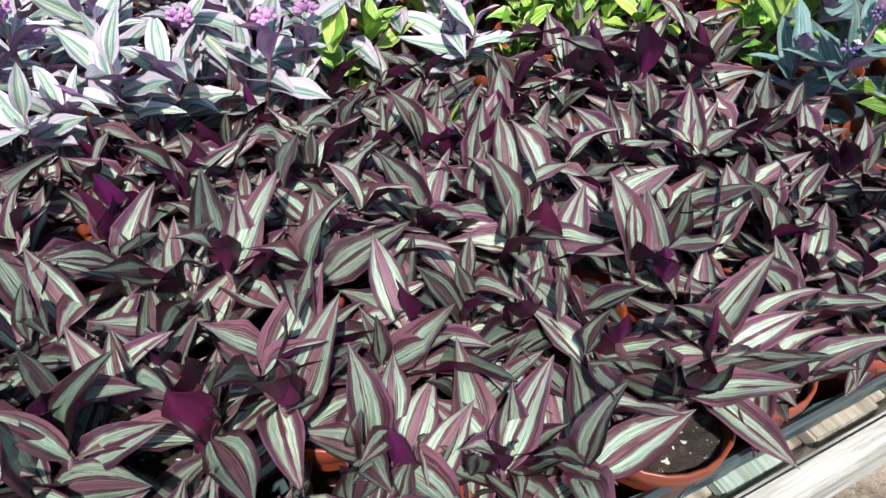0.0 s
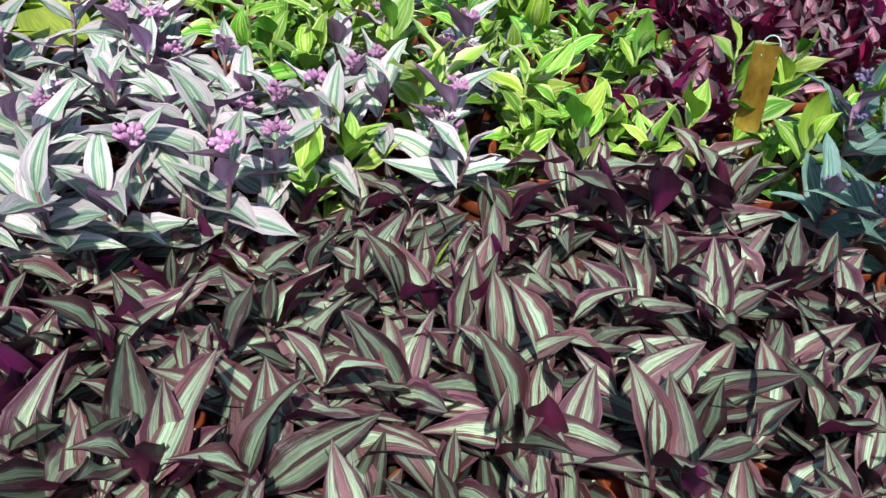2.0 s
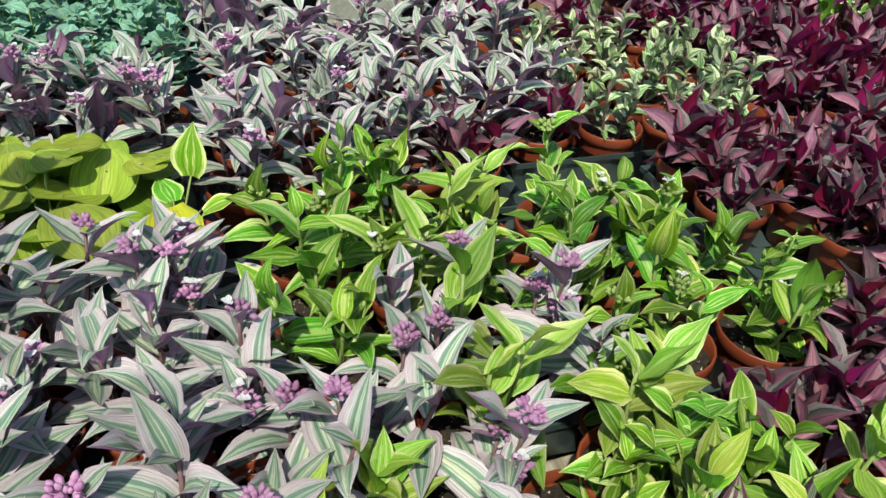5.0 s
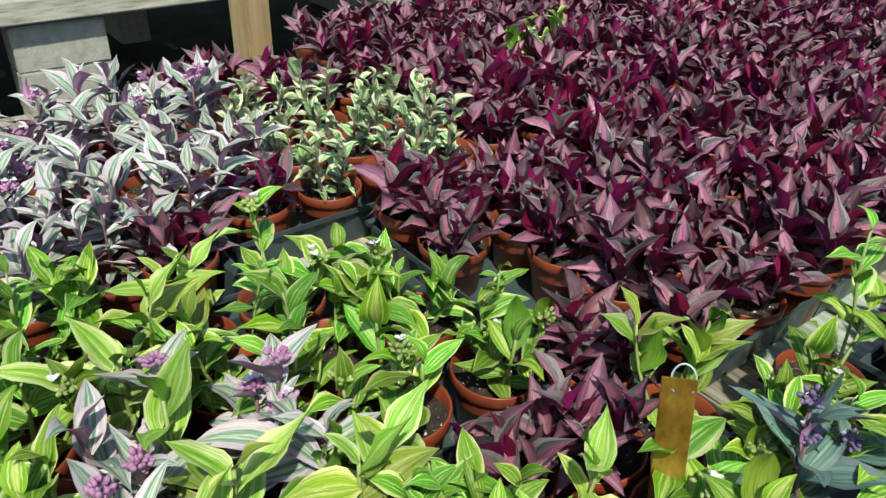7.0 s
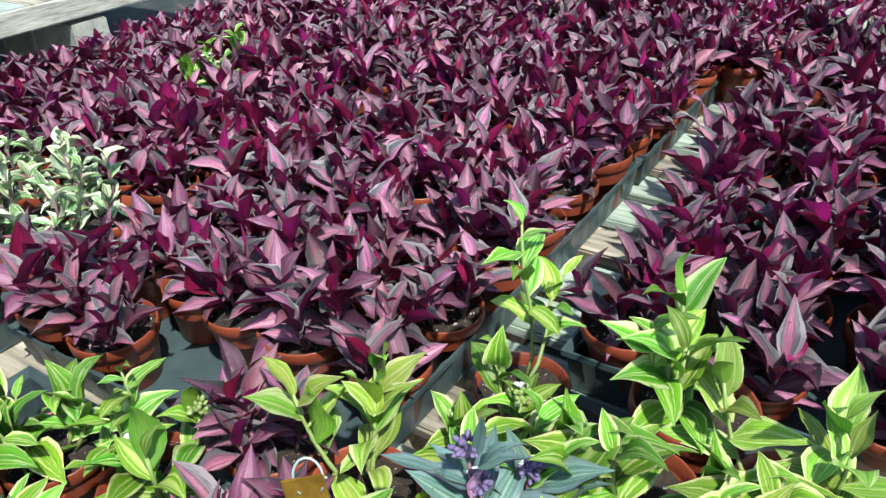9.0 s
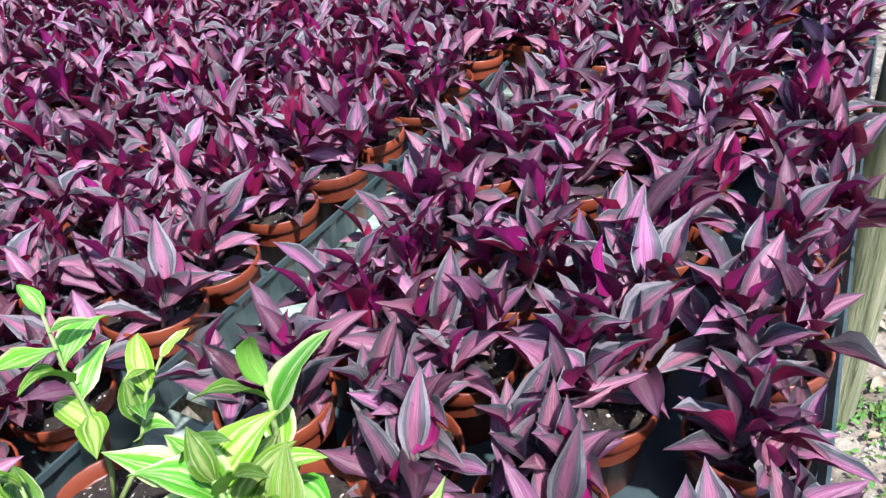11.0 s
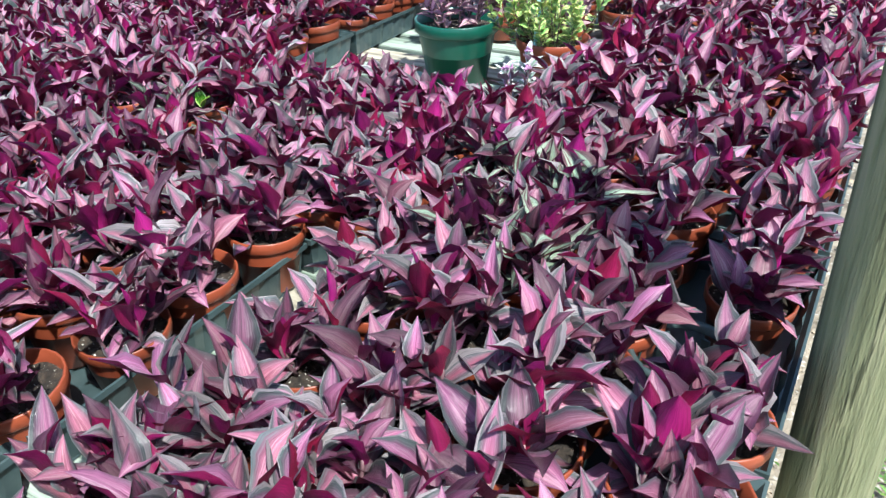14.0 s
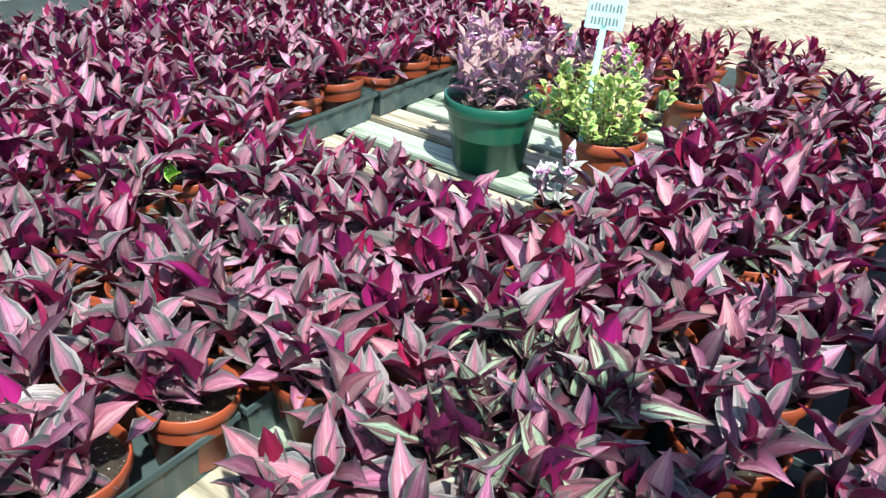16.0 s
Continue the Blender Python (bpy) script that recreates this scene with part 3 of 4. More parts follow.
# edge board along the near end of the bench
tagged(new("edge_board", box_mesh("edge_board", 0.034, 1.7, 0.058, BEAM, 0.006, 0.002, 4)), "pale grey weathered edge timber of the bench", "board").matrix_basis = pose(0.222, -0.36, BENCH_TOP - 0.03, 0, 0, 0)

# the bench across the aisle, boarded closely
boarded = pallet(12, 0.1005)
boarded.matrix_basis = pose(-4.06, -2.81, BENCH_TOP + 0.001)
for y in (-1.6, -0.39, 0.82, 2.03, 3.24):
    # the last three columns are unseen, added to darken the floor under the bench
    for cx in (-4.06, -4.885, -5.71, -6.535, -7.36):
        copy_thing(boarded, pose(cx, y, BENCH_TOP + 0.001))
for sx, sy in ((-3.74, -0.20), (-3.76, 0.46), (-3.80, 2.20), (-3.74, -1.4), (-5.4, -0.4), (-5.4, 1.2), (-5.4, 2.8)):
    for k in range(3):
        copy_thing(block, pose(sx, sy, 0.006 + k * 0.197, 0, 0, (0 if sy == 0.46 else 90) + (2 if k == 1 else 0)))
beam = tagged(new("bench_beam", box_mesh("bench_beam", 0.05, 6.0, 0.10, BEAM, 0.006, 0.002, 5)), "pale grey-green front beam of the far bench", "beam")
beam.matrix_basis = pose(-3.625, 1.0, 0.618)


def round_post():
    """Rough round timber, with faint flats and a split."""
    prof, seg = [], 28
    verts, faces = [], []
    rng = random.Random(3)
    levels = 26
    for k in range(levels + 1):
        z = -0.12 + 1.72 * k / levels
        for s in range(seg):
            a = 2 * math.pi * s / seg
            r = 0.053 - 0.003 * k / levels + 0.0035 * noise.noise(Vector((math.cos(a) * 2, math.sin(a) * 2, z * 0.9))) + 0.0014 * noise.noise(Vector((math.cos(a) * 9, math.sin(a) * 9, z * 2)))
            verts.append((r * math.cos(a), r * math.sin(a), z))
    for k in range(levels):
        for s in range(seg):
            a, b = k * seg + s, k * seg + (s + 1) % seg
            faces.append((a, b, b + seg, a + seg))
    faces.append(tuple(levels * seg + s for s in range(seg)))
    return Sheet().add(verts, faces).mesh("wooden_post", [POSTWOOD])


tagged(new("wooden_post", round_post()), "round greenish treated timber post beside the bench", "post").matrix_basis = pose(0.338, 1.985, 0, 0.8, -2.2, 0)
tagged(new("wooden_post", box_mesh("square_post", 0.09, 0.09, 1.7, POSTTAN, 0.006, 0.0015, 6)), "square tan timber post at the bench edge", "post").matrix_basis = pose(-2.305, 0.755, 0.02, 0, 0, 12)


# ---- trays ----
def tray_mesh(nx, ny, pitch):
    """Shallow plastic carrying tray: floor, ribbed sloping walls and a turned-out lip."""
    w, d, h, sheet = nx * pitch - 0.006, ny * pitch - 0.006, 0.078, None

    def ring(inset, z, wave):
        pts = []
        for k in range(4):
            n = (ny, nx, ny, nx)[k] * 6
            for s in range(n):
                t = s / n
                rib = wave if s % 3 == 1 else 0.0
                hx, hy = w / 2 - inset - (rib if k in (0, 2) else 0), d / 2 - inset - (rib if k in (1, 3) else 0)
                pts.append(((hx, -hy + 2 * hy * t), (hx - 2 * hx * t, hy), (-hx, hy - 2 * hy * t), (-hx + 2 * hx * t, -hy))[k])
        return [(x, y, z) for x, y in pts]

    made = []
    for name, rings in (("body", [ring(0.016, 0.0, 0.0), ring(0.014, 0.004, 0.004), ring(0.006, h * 0.86, 0.004), ring(0.011, h * 0.86, 0.003), ring(0.019, 0.007, 0.003)]),
                        ("rim", [ring(0.0065, h * 0.84, 0.0), ring(0.0, h * 0.88, 0.0), ring(0.0, h, 0.0), ring(0.004, h, 0.0), ring(0.0105, h * 0.87, 0.0)])):
        n = len(rings[0])
        sheet = Sheet()
        verts, faces = [p for r in rings for p in r], []
        for k in range(len(rings) - 1):
            for s in range(n):
                a, b = k * n + s, k * n + (s + 1) % n
                faces.append((a, b, b + n, a + n))
        if name == "body":
            faces.append(tuple(range(n))[::-1])
            faces.append(tuple((len(rings) - 1) * n + s for s in range(n)))
        made.append((name, sheet.add(verts, faces).mesh(name, [TRAY], False)))
    return made


PITCH = 0.142
tray_small = tray_mesh(3, 4, PITCH)
TRAY_LABEL = "dark grey-green plastic nursery tray on the bench"
tray_strip = tray_mesh(1, 4, PITCH)
tray_wide = tray_mesh(5, 4, 0.128)
tray_spots = []


def tray(x, y, turn=0.0, meshes=tray_small):
    ob = new("plant_tray")
    for name, me in meshes:
        part(name, me, ob)
    ob.matrix_basis = pose(x, y, BENCH_TOP + 0.003 + 0.0004 * (len(tray_spots) % 5), 0, 0, turn)
    tray_spots.append((x, y))
    return tagged(ob, TRAY_LABEL, "tray", "trays on the bench")


for k in range(4):
    tray(-0.825, 0.69 + 0.517 * k, placed.uniform(-0.8, 0.8), tray_wide)
for k in range(6):
    tray(-0.068, 1.06 + 0.517 * k, placed.uniform(-0.8, 0.8), tray_wide)
for k in range(6):
    for x in (-1.83, -1.40):
        tray(x, 1.05 + 0.572 * k, placed.uniform(-0.8, 0.8))
for x, y in ((-1.40, 0.475), (-1.27, -0.10), (-1.70, -0.10), (-1.23, -0.67), (-1.70, -0.67), (-0.81, 0.12), (-0.80, -0.52), (-0.015, -0.52), (-0.015, 0.055), (-0.20, 0.46)):
    tray(x, y, placed.uniform(-1.5, 1.5))

for y in (-0.52, 0.055):
    tray(-0.302, y, placed.uniform(-1, 1), tray_strip)

# ---- plants ----
burgundy = Species("burgundy_tradescantia", PURPLE_TOP, PURPLE_UNDER, STEM_PURPLE, 0.072, 0.0265, 0.060, 7, 6, lift=(4, 62), lean=(8, 50), fold=0.7, arch=0.65, steep=0.13, belly=0.44, ripple=0.4)
zebra = Species("zebra_tradescantia", ZEBRA_TOP, ZEBRA_UNDER, STEM_PURPLE, 0.084, 0.0315, 0.064, 7, 6, lift=(-10, 44), lean=(10, 54), pot=0.066, steep=0.16, fold=0.65, arch=0.85, belly=0.44, ripple=0.4)
lilac = Species("lilac_tradescantia", LILAC_TOP, LILAC_UNDER, STEM_PURPLE, 0.075, 0.028, 0.115, 4, 7, arch=0.9, fold=0.45, lift=(-6, 44), lean=(4, 38), flower=0.5, steep=0.03)
lime = Species("lime_tradescantia", GREEN_TOP, GREEN_UNDER, STEM_GREEN, 0.066, 0.029, 0.098, 4, 6, arch=0.9, fold=0.45, lift=(-8, 44), lean=(8, 48), flower=0.22, bud=STEM_GREEN)
pale = Species("pale_lime_tradescantia", PALE_TOP, GREEN_UNDER, STEM_GREEN, 0.072, 0.031, 0.115, 3, 7, arch=0.9, fold=0.35, lift=(-5, 52), lean=(8, 44))
cream = Species("cream_tradescantia", WHITE_TOP, WHITE_UNDER, STEM_PURPLE, 0.043, 0.020, 0.10, 6, 7, lift=(0, 50), lean=(6, 56))
bluish = Species("blue_green_foliage_plant", TEAL_TOP, TEAL_TOP, STEM_GREEN, 0.032, 0.032, 0.11, 9, 9, arch=0.5, fold=0.2, belly=0.5, lift=(0, 30), lean=(8, 52))
rose = Species("rose_tradescantia", PINK_TOP, LILAC_UNDER, STEM_PURPLE, 0.055, 0.022, 0.14, 11, 9, lift=(5, 50), lean=(6, 40), flower=0.35)
wine = Species("wine_tradescantia", RED_TOP, PURPLE_UNDER, STEM_PURPLE, 0.062, 0.022, 0.085, 6, 7, lift=(10, 66), lean=(4, 30))
jade = Species("variegated_jade_plant", JADE_TOP, JADE_TOP, STEM_PURPLE, 0.021, 0.018, 0.13, 34, 16, arch=0.4, fold=0.15, belly=0.55, lift=(10, 40), lean=(14, 74), pot=0.075)

BURGUNDY_LABEL = "burgundy-leaved tradescantia in a terracotta plastic pot"
ZEBRA_LABEL = "silver-striped purple tradescantia spilling over its pot"
LILAC_LABEL = "lilac and white striped tradescantia with mauve flower heads"
LIME_LABEL = "lime green striped tradescantia in a terracotta plastic pot"
CREAM_LABEL = "small cream-variegated tradescantia in a terracotta pot"
BLUISH_LABEL = "small-leaved blue-green plant in a terracotta pot"


def variants(sp, label, count, seed, single=False):
    return [build_plant(sp, random.Random(seed + k), label, single_leaves=single) for k in range(count)]


used = set()


def plant(kinds, x, y, size=1.0, tilt=4.0, z=BENCH_TOP + 0.011):
    """Set out one plant: the built ones first, copies after."""
    k = placed.randrange(len(kinds))
    t = pose(x, y, z, placed.uniform(-tilt, tilt), placed.uniform(-tilt, tilt), placed.uniform(0, 360))
    for i, ob in enumerate(kinds):
        if ob.name not in used:
            used.add(ob.name)
            ob.matrix_basis = t @ Matrix.Scale(size, 4)
            return ob
    c = copy_thing(kinds[k], t)
    c.scale = (size,) * 3
    return c


def bed(kinds, x0, x1, y0, y1, pitch=PITCH, skip=0.0, jitter=0.008, size=(0.9, 1.12), keep=None, near=None, near_test=None, shear=0.0):
    nx, ny = max(1, round((x1 - x0) / pitch)), max(1, round((y1 - y0) / pitch))
    for j in range(ny):
        for i in range(nx):
            x, y = x0 + (i + 0.5) * (x1 - x0) / nx, y0 + (j + 0.5) * (y1 - y0) / ny
            if placed.random() < skip or (keep and not keep(x, y)):
                continue
            x, y = x + placed.uniform(-jitter, jitter), y + placed.uniform(-jitter, jitter)
            some = near if near and near_test(x, y) else kinds
            x += shear * (y - 2.2)
            plant(some, x, y, placed.uniform(*size))


burgundy_near = variants(burgundy, BURGUNDY_LABEL, 5, 100, True)
burgundy_set = variants(burgundy, BURGUNDY_LABEL, 9, 120)
zebra_near = variants(zebra, ZEBRA_LABEL, 5, 140, True)
lilac_near = variants(lilac, LILAC_LABEL, 4, 155, True)
lilac_set = variants(lilac, LILAC_LABEL, 6, 160)
lime_near = variants(lime, LIME_LABEL, 4, 170, True)
lime_set = variants(lime, LIME_LABEL, 5, 180)
pale_near = variants(pale, "pale yellow-green striped tradescantia in a terracotta pot", 3, 185, True)
lime_near += pale_near[:1]
lime_set += pale_near[2:]
cream_set = variants(cream, CREAM_LABEL, 4, 190)
bluish_set = variants(bluish, BLUISH_LABEL, 3, 200)

# middle, edge and aisle-side beds of burgundy plants
far_spots = []


def not_far(x, y):
    """Keeps the plants that stand near the walk; the rest are noted for the joined far mass."""
    if x < -1.62 or y > 3.35 or (x < -1.3 and y > 2.3):
        far_spots.append((x, y))
        return False
    return True


bed(burgundy_set, -1.145, -0.505, 0.43, 2.58, skip=0.02, size=(0.95, 1.15), near=burgundy_near, near_test=lambda x, y: x > -0.70 and 0.9 < y < 1.7, keep=lambda x, y: not (x > -0.86 and y < 0.52))
bed(burgundy_set, -0.38, 0.245, 0.80, 3.92, skip=0.015, size=(1.0, 1.2), near=burgundy_near, near_test=lambda x, y: y < 1.45, keep=lambda x, y: not (2.66 < y < 3.25 and x < -0.36) and not ((x - 0.115) ** 2 + (y - 1.97) ** 2 < 0.0075) and not_far(x, y))
bed(burgundy_set, -2.19, -1.195, 0.79, 4.04, skip=0.02, size=(0.95, 1.15), keep=not_far)
# zebra bed at the near end
bed(zebra_near, -0.365, 0.205, -1.05, 0.21, pitch=0.128, size=(0.92, 1.12))
plant(zebra_near, -0.43, 0.10, 0.8)
for y in (-0.72, -0.57, -0.43, -0.31, -0.19):
    plant(zebra_near, -0.405, y, 0.82)
for x, y in ((-0.47, 2.22), (-0.47, 2.36), (-0.46, 2.49), (-0.46, 2.08)):
    plant(burgundy_set, x, y, 1.05)
for x, y, s in ((-0.23, 2.04, 0.95), (-0.12, 2.0, 0.95), (-0.28, 2.25, 0.9), (-0.15, 2.22, 0.9), (-0.75, 2.3, 0.75), (-0.1, 2.75, 0.8), (-1.05, 2.2, 0.8)):
    plant(zebra_near, x, y, s, z=BENCH_TOP + 0.045)
# lilac beds
bed(lilac_near, -0.90, -0.40, -0.84, -0.36, pitch=0.130)
bed(lilac_set, -1.80, -1.10, -0.34, 0.22, pitch=0.135, skip=0.04, keep=lambda x, y: not (x > -1.25 and y > 0.12))
bed(lilac_set, -1.52, -1.27, -0.84, -0.34, pitch=0.135)
bed(lilac_set, -1.78, -1.33, 0.22, 0.35, pitch=0.135)
for x, y in ((-0.60, -0.20), (-0.49, -0.14), (-0.67, 0.0), (-0.70, -0.09), (-0.66, -0.31), (-0.55, -0.31), (-0.80, -0.33)):
    plant(lilac_near, x, y, 1.05)
violet = Species("violet_tradescantia", BLUE_TOP, LILAC_UNDER, STEM_PURPLE, 0.090, 0.032, 0.15, 3, 8, arch=0.8, fold=0.4, lift=(0, 45), lean=(4, 26), flower=1.0, bud=VIOLET)
violet_set = variants(violet, "blue-green striped tradescantia with violet bud heads", 1, 250, True)
for x, y in ((-0.26, 0.45), (-0.19, 0.34)):
    plant(violet_set, x, y, 0.95)
# lime beds
LILAC_SPOTS = ((-0.60, -0.20), (-0.49, -0.14), (-0.67, 0.0), (-0.70, -0.09), (-0.80, -0.33))
bed(lime_set, -1.04, -0.74, 0.10, 0.40, pitch=0.125, skip=0.06, size=(0.9, 1.15), keep=lambda x, y: not (x < -0.95 and y > 0.3))
bed(lime_near, -1.02, -0.44, -0.28, 0.12, pitch=0.125, skip=0.08, size=(0.9, 1.15), keep=lambda x, y: min((x - u) ** 2 + (y - v) ** 2 for u, v in LILAC_SPOTS) > 0.0055)
bed(lime_near, -0.74, -0.58, 0.12, 0.40, pitch=0.13, size=(0.95, 1.15))
bed(lime_near, -0.42, 0.16, 0.27, 0.66, pitch=0.135, skip=0.03, keep=lambda x, y: min((x + 0.26) ** 2 + (y - 0.45) ** 2, (x + 0.19) ** 2 + (y - 0.34) ** 2) > 0.005)
for x, y in ((-0.47, -0.03), (-0.45, 0.06), (-0.57, 0.10), (-0.50, 0.13)):
    plant(lime_near, x, y, 0.95)
plant(lime_near, -0.19, 0.745, 1.2)
plant(lime_near, -0.06, 0.68, 1.0)
for x, y in ((-0.52, 0.23), (-0.48, 0.35), (-0.60, 0.46)):
    plant(burgundy_near, x, y, 1.0)
for x, y in ((-0.46, 0.46), (-0.40, 0.21), (-0.47, -0.25)):
    plant(pale_near, x, y, 1.0)
for x, y in ((-1.63, 1.23), (-1.69, 1.42)):
    plant(lime_set, x, y, 0.95, z=BENCH_TOP + 0.03)
# cream plants, a few burgundy ones among them
bed(cream_set, -1.61, -1.19, 0.36, 0.78, pitch=0.140, size=(0.95, 1.12))
for x, y in ((-1.26, 0.285), (-1.17, 0.10), (-1.66, 0.45), (-1.80, 0.60), (-1.90, 0.48), (-1.68, 0.62), (-1.70, 0.74), (-1.86, 0.36)):
    plant(burgundy_set, x, y, 1.0)
bed(bluish_set, -2.0, -1.54, -0.80, -0.36, pitch=0.125)


def far_mass():
    """The burgundy plants at the far ends of the bench, joined."""
    rng, sheet = random.Random(77), Sheet()
    pot, soil = pot_mesh("pot", burgundy.pot, 0.10, CLAY), None
    v = [tuple(p.co) for p in pot.vertices]
    f = [tuple(p.vertices) for p in pot.polygons]
    dirt, dirt_f = lathe([(0.001, 0.086), (0.03, 0.084), (0.057, 0.082)], 12)
    for x, y in far_spots:
        base = pose(x + rng.uniform(-0.008, 0.008), y + rng.uniform(-0.008, 0.008), BENCH_TOP + 0.011, 0, 0, rng.uniform(0, 360))
        sheet.add(v, f, None, 5, base)
        sheet.add(dirt, dirt_f, None, 6, base)
        for _ in range(burgundy.shoots):
            shoot_sheet(burgundy, rng, burgundy.pot, sheet, burgundy.coarse, base @ Matrix.Translation((0, 0, 0.083)))
    me = sheet.mesh("burgundy_plants", burgundy.mats + [CLAY, SOIL])
    return tagged(new("burgundy_plants", me), "far rows of burgundy tradescantia in terracotta pots", "potted plants", kind="stuff")


far_mass()


# ---- the single plants and small things ----
def round_leaf_plant():
    """Plant with large round yellow-green leaves on thin stalks."""
    root = tagged(new("round_leaf_plant"), "yellow-green plant with large round leaves in a pot", "potted plant", "round-leaved plants on the bench")
    part("pot", POTS[next(iter(POTS))], root)
    part("soil", SOILS[next(iter(SOILS))], root)
    rng = random.Random(8)
    for k in range(13):
        a, d = rng.uniform(0, 6.28), rng.uniform(0.02, 0.11)
        tip = Vector((math.cos(a) * d, math.sin(a) * d, 0.10 + rng.uniform(0.015, 0.085)))
        sheet = Sheet()
        tube(sheet, [(math.cos(a) * 0.012, math.sin(a) * 0.012, 0.083), (tip.x * 0.6, tip.y * 0.6, tip.z * 0.93), tuple(tip)], [0.002, 0.0018, 0.0014], 6, 1)
        s = rng.uniform(0.06, 0.105)
        v, f, uv, slots = leaf_shape(s, s * 0.95, 12, 4, rng.uniform(-0.5, 0.6), rng.uniform(0.0, 0.15), 0.5, 0.1, 0.0016, disc=True)
        sheet.add(v, f, uv, 0, Matrix.Translation(tip) @ Matrix.Rotation(a - 1.57 + rng.uniform(-0.4, 0.4), 4, "Z") @ Matrix.Rotation(rng.uniform(-0.4, 0.45), 4, "X") @ Matrix.Translation((0, -s * 0.4, 0)))
        part("leaf", sheet.mesh("leaf", [ROUND_TOP, STEM_GREEN]), root)
    return root


rl = round_leaf_plant()
rl.matrix_basis = pose(-1.06, -0.55, BENCH_TOP + 0.011)
for x, y in ((-1.18, -0.48), (-1.19, -0.62), (-1.06, -0.69), (-1.20, -0.76)):
    put(rl, x, y, BENCH_TOP + 0.011, size=placed.uniform(0.95, 1.1))


def heart_leaf_plant():
    root = tagged(new("heart_leaf_plant"), "small plant with one bright yellow heart-shaped leaf", "potted plant")
    part("pot", POTS[next(iter(POTS))], root)
    part("soil", SOILS[next(iter(SOILS))], root)
    for at, s, turn, up, mat in (((0.05, 0.0, 0.185), 0.10, -80, -50, YELLOW_TOP), ((-0.02, 0.03, 0.19), 0.075, 60, 70, GREEN_TOP), ((-0.04, 0.0, 0.14), 0.06, 110, 10, GREEN_TOP), ((0.0, 0.04, 0.14), 0.06, 0, 20, GREEN_TOP)):
        sheet = Sheet()
        tube(sheet, [(0, 0, 0.083), (at[0] * 0.6, at[1] * 0.6, at[2] * 0.8), at], [0.0022, 0.0018, 0.0014], 6, 1)
        v, f, uv, slots = leaf_shape(s, s * 0.72, 10, 4, 0.5, 0.2, 0.3, 0.1, 0.001, heart=0.12)
        sheet.add(v, f, uv, 0, Matrix.Translation(at) @ Matrix.Rotation(radians(turn), 4, "Z") @ Matrix.Rotation(radians(up), 4, "X"))
        part("leaf", sheet.mesh("leaf", [mat, STEM_GREEN]), root)
    return root


heart_leaf_plant().matrix_basis = pose(-1.01, -0.385, BENCH_TOP + 0.025)


def tall_lime():
    """Two leggy stems of the lime plant that stand clear of the rest."""
    root = tagged(new("lime_tradescantia"), "leggy lime green tradescantia with two tall bare stems", "potted plant", "lime_tradescantia on the bench")
    part("pot", POTS[next(iter(POTS))], root)
    part("soil", SOILS[next(iter(SOILS))], root)
    rng = random.Random(4)
    for (tx, ty, tz), n in (((0.0, 0.03, 0.315), 8), ((0.035, 0.105, 0.205), 6)):
        pts = [Vector((tx * s * s + 0.012 * math.sin(5 * s), ty * s, 0.083 + (tz - 0.083) * s)) for s in (0, 0.25, 0.5, 0.75, 1)]
        sheet = Sheet()
        tube(sheet, pts, [0.003, 0.0028, 0.0025, 0.0022, 0.0016], 6, 2)
        shoot = part("shoot", sheet.mesh("shoot", lime.mats), root)
        az = rng.uniform(0, 6)
        for k in range(n):
            s = 0.45 + 0.55 * k / (n - 1)
            i = min(int(s * 4), 3)
            p = pts[i].lerp(pts[i + 1], s * 4 - i)
            size = 1.05 if k < n - 2 else 0.6
            part("leaf", lime.leaf_meshes[k % 4], shoot, at=Matrix.Translation(p) @ Matrix.Rotation(az, 4, "Z") @ Matrix.Rotation(radians(rng.uniform(0, 40)), 4, "X") @ Matrix.Scale(size, 4))
            az += math.pi * rng.uniform(0.7, 1.05)
    return root


leggy = tall_lime()
leggy.matrix_basis = pose(-0.39, 0.70, BENCH_TOP + 0.003, 0, 0, 10)
for x, y, turn, size in ((-0.80, 0.27, 60, 0.74), (-0.71, 0.38, 200, 0.74), (-0.90, 0.10, 300, 0.78), (-0.98, -0.18, 20, 0.80)):
    put(leggy, x, y, BENCH_TOP + 0.011, turn, 3, size)


def amber_tag():
    """Flat amber marker with a rounded wire loop through its top."""
    root = tagged(new("plant_marker"), "amber metal plant marker with a pale wire loop", "plant marker")
    part("blade", box_mesh("blade", 0.034, 0.002, 0.20, BRASS, 0.0008), root)
    sheet = Sheet()
    tube(sheet, [(0.012 * math.cos(a) + 0.004, 0.003 + 0.006 * math.sin(a), 0.195 + 0.016 * math.sin(a)) for a in [k * math.pi / 8 for k in range(-2, 11)]] , [0.0011] * 13, 6)
    part("wire_loop", sheet.mesh("wire_loop", [WIRE]), root, "pale wire loop")
    return root


amber_tag().matrix_basis = pose(-0.365, 0.325, BENCH_TOP + 0.098, -3, -5, 38)


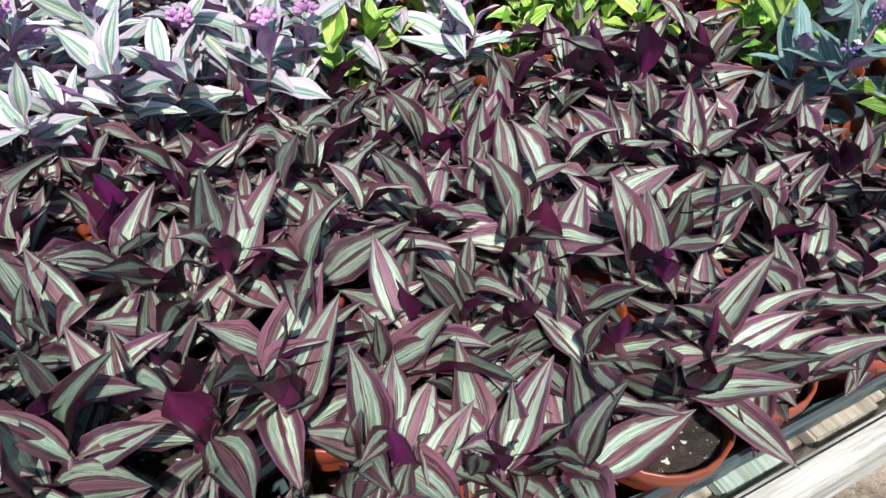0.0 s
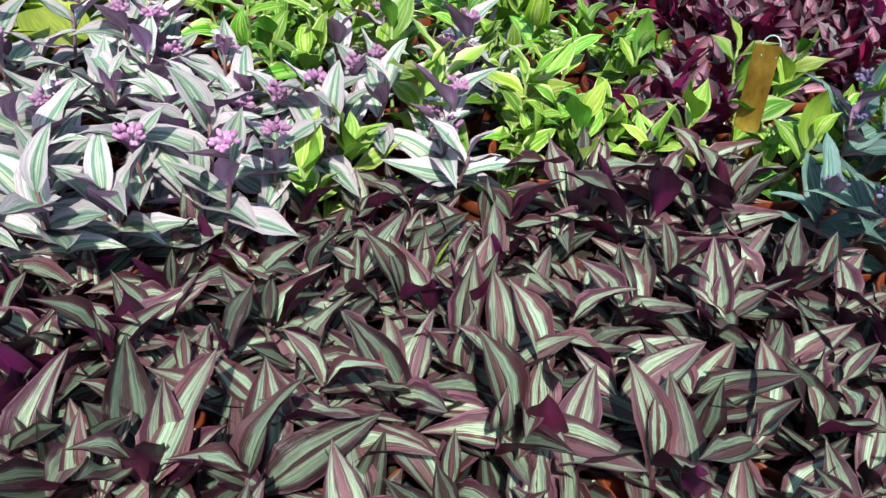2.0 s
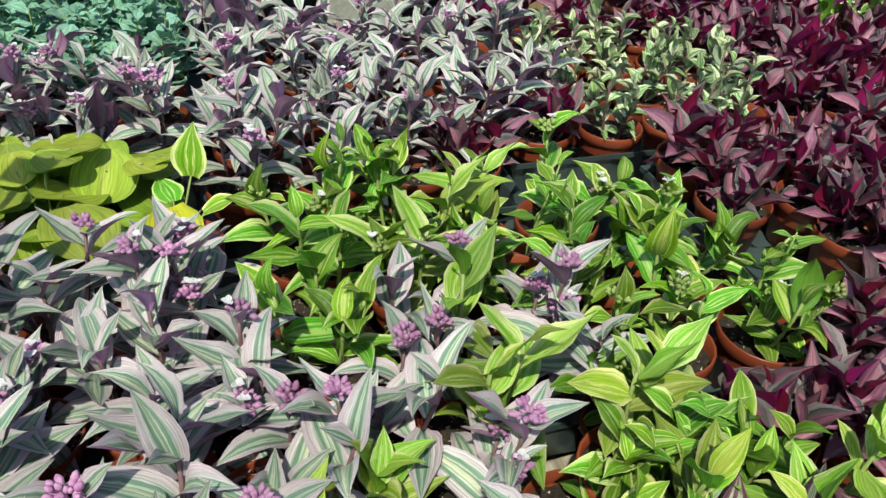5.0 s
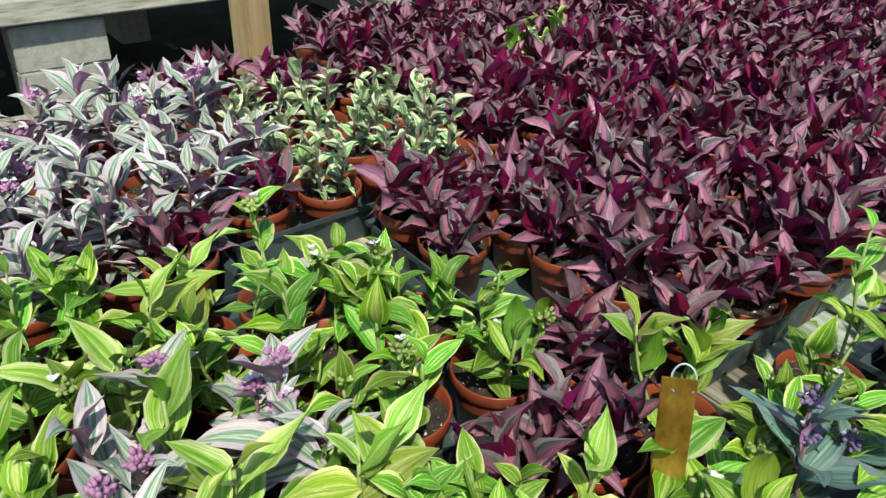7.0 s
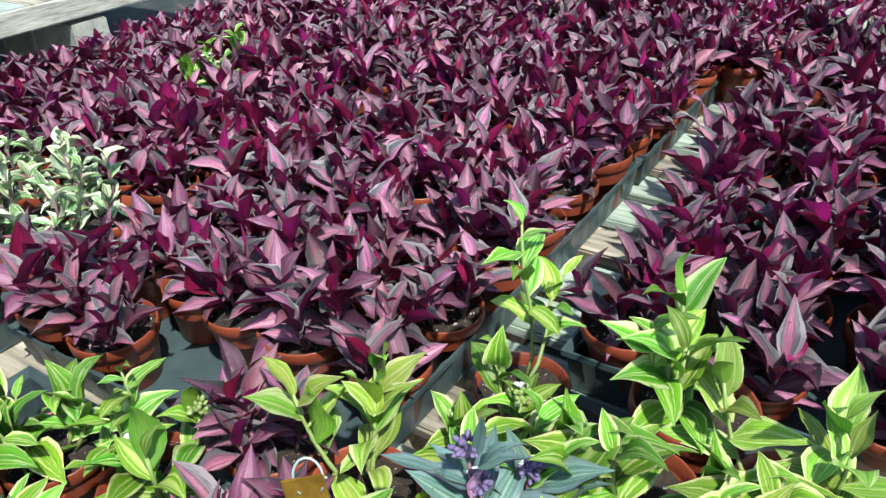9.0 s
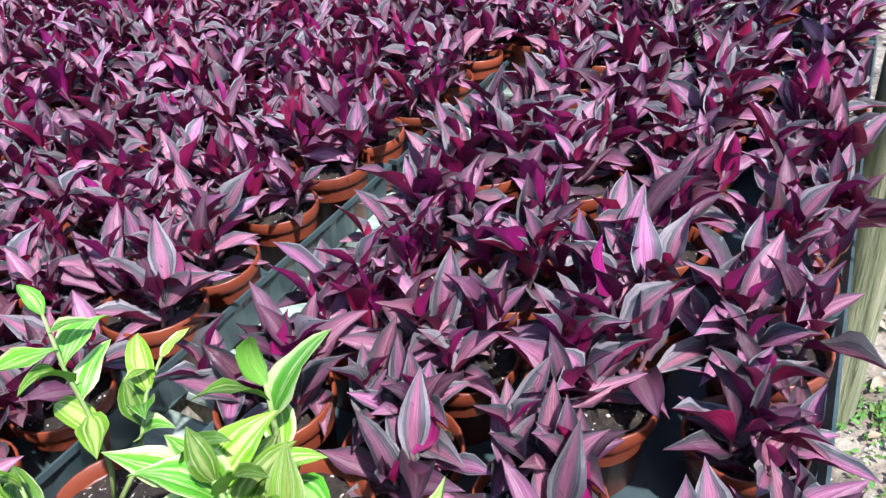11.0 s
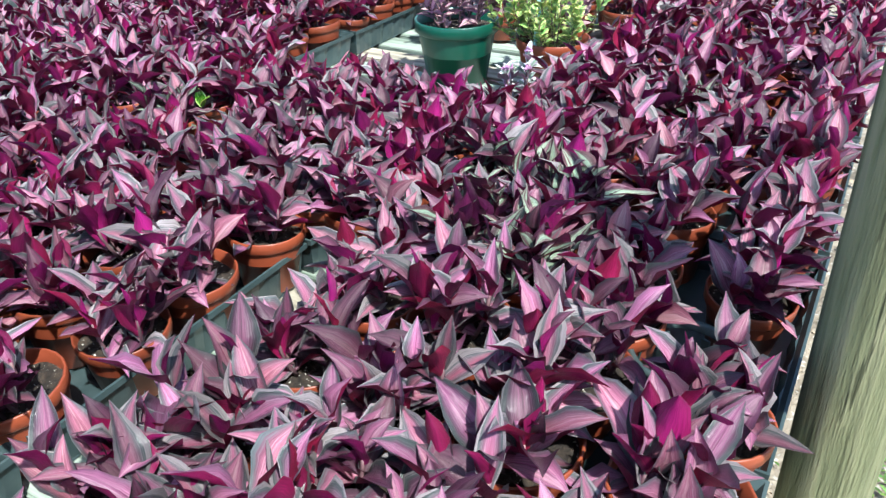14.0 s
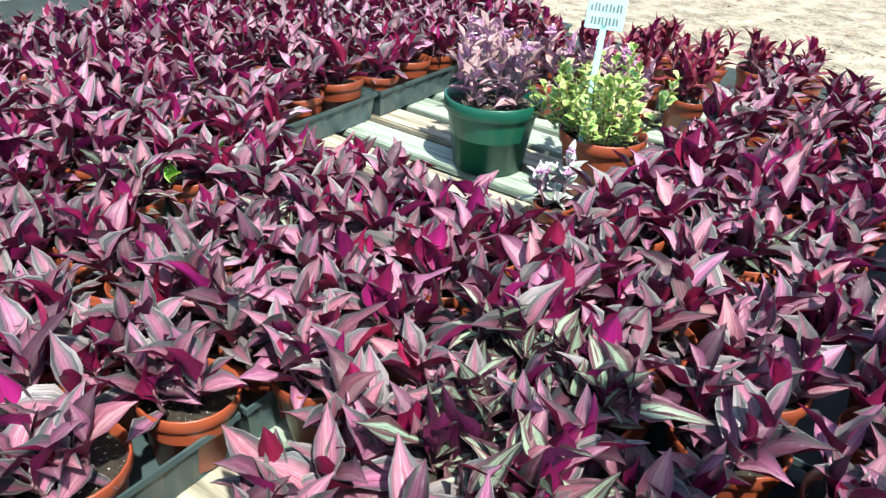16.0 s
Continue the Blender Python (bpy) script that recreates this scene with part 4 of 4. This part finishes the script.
def plant_sign():
    """Pale blue plastic label on a stick, with two rows of faded writing."""
    root = tagged(new("plant_sign"), "pale blue plastic plant label with faded writing", "plant label")
    part("stick", box_mesh("stick", 0.013, 0.003, 0.30, LABEL, 0.001), root)
    head = part("head", box_mesh("head", 0.078, 0.003, 0.085, LABEL, 0.0012), root, at=pose(0, 0, 0.29))
    for k in range(9):
        part("writing", box_mesh("writing", 0.004, 0.0006, 0.016 if k % 3 else 0.012, INK, 0.0001), head, at=pose(-0.030 + k * 0.0073, -0.0019, 0.036, 0, 3 if k % 2 else -2, 0))
    for k in range(8):
        part("writing", box_mesh("writing", 0.004, 0.0006, 0.015, INK, 0.0001), head, at=pose(-0.026 + k * 0.0073, -0.0019, 0.010, 0, -3 if k % 2 else 2, 0))
    return root


plant_sign().matrix_basis = pose(-0.545, 2.975, BENCH_TOP + 0.10, 0, 2, 28)

green_pot = build_plant(rose, random.Random(61), "rose-striped tradescantia in a large dark green pot", pot_mat=GREEN_POT, r=0.118, h=0.18)
green_pot.matrix_basis = pose(-0.80, 3.01, BENCH_TOP + 0.003)
j1 = build_plant(jade, random.Random(62), "variegated jade plant with small cream-edged leaves", r=0.078, h=0.115)
j1.matrix_basis = pose(-0.53, 3.06, BENCH_TOP + 0.003) @ Matrix.Scale(1.28, 4)
small = build_plant(lilac, random.Random(63), "small sparse striped tradescantia in a terracotta pot", r=0.055)
small.matrix_basis = pose(-0.50, 2.79, BENCH_TOP + 0.003) @ Matrix.Scale(0.78, 4)
rose_set = variants(rose, "rose-striped tradescantia in a terracotta pot", 2, 230)
for x, y in ((-0.98, 3.30), (-0.86, 3.42), (-0.72, 3.44), (-1.08, 3.42), (-0.62, 3.36)):
    plant(rose_set, x, y, 0.9)
wine_set = variants(wine, "wine-red tradescantia in a terracotta pot", 2, 240)
for x, y in ((-0.52, 3.58), (-0.66, 3.62), (-0.80, 3.62), (-0.95, 3.60), (-0.60, 3.76), (-0.75, 3.78), (-0.9, 3.76), (-0.58, 3.92), (-0.74, 3.94), (-0.45, 4.02), (-0.3, 4.02), (-1.05, 3.75)):
    plant(wine_set, x, y, 1.0)


def ring_carrier():
    """Empty round cell of a pot carrier: rim ring on six flat struts over a base ring."""
    root = tagged(new("pot_carrier"), "empty dark plastic ring of a pot carrier", "pot carrier")
    for name, z, r in (("rim", 0.085, 0.066), ("base_ring", 0.0, 0.055)):
        prof = [(r - 0.004, z), (r + 0.004, z), (r + 0.005, z + 0.012), (r - 0.003, z + 0.012), (r - 0.004, z)]
        part(name, Sheet().add(*lathe(prof, 40)).mesh(name, [TRAY]), root)
    strut = box_mesh("strut", 0.013, 0.003, 0.078, TRAY, 0.0008)
    for k in range(6):
        a = k * 60 + 10
        part("strut", strut, root, at=pose(0.060 * math.cos(radians(a)), 0.060 * math.sin(radians(a)), 0.009, -6, 0, a + 90))
    return root


ring_carrier().matrix_basis = pose(0.115, 1.97, BENCH_TOP + 0.012)
copy_thing(bpy.data.objects["plant_sign"], pose(-0.99, -0.615, BENCH_TOP + 0.085, 0, -5, 60))


def sprig(name, label, tall, blades, mat, width):
    """A few bright blades that came up among the pots."""
    root = tagged(new(name), label, "seedling", name + " among the pots")
    rng = random.Random(blades)
    for k in range(blades):
        s = leaf_shape(tall * rng.uniform(0.7, 1.1), width, 6, 1, 0.8, 0.3)
        part("blade", Sheet().add(s[0], s[1], s[2], s[3]).mesh("blade", [mat, mat]), root, at=pose(0, 0, 0, rng.uniform(40, 80), 0, rng.uniform(0, 360)))
    return root


grass = sprig("grass_sprig", "bright green grass blades growing in a pot", 0.075, 5, GREEN_UNDER, 0.007)
grass.matrix_basis = pose(0.125, 1.80, BENCH_TOP + 0.095)
copy_thing(grass, pose(0.02, 1.55, BENCH_TOP + 0.10, 0, 0, 80))
copy_thing(grass, pose(-0.30, -0.21, BENCH_TOP + 0.10, 0, 0, 30))
leafy = sprig("lime_sprig", "small lime green sprig among the burgundy plants", 0.045, 4, GREEN_TOP, 0.026)
leafy.matrix_basis = pose(-1.02, 2.38, BENCH_TOP + 0.15)
copy_thing(leafy, pose(-0.955, 2.53, BENCH_TOP + 0.13, 0, 0, 70))
copy_thing(leafy, pose(-1.06, 2.29, BENCH_TOP + 0.12, 0, 0, 150))
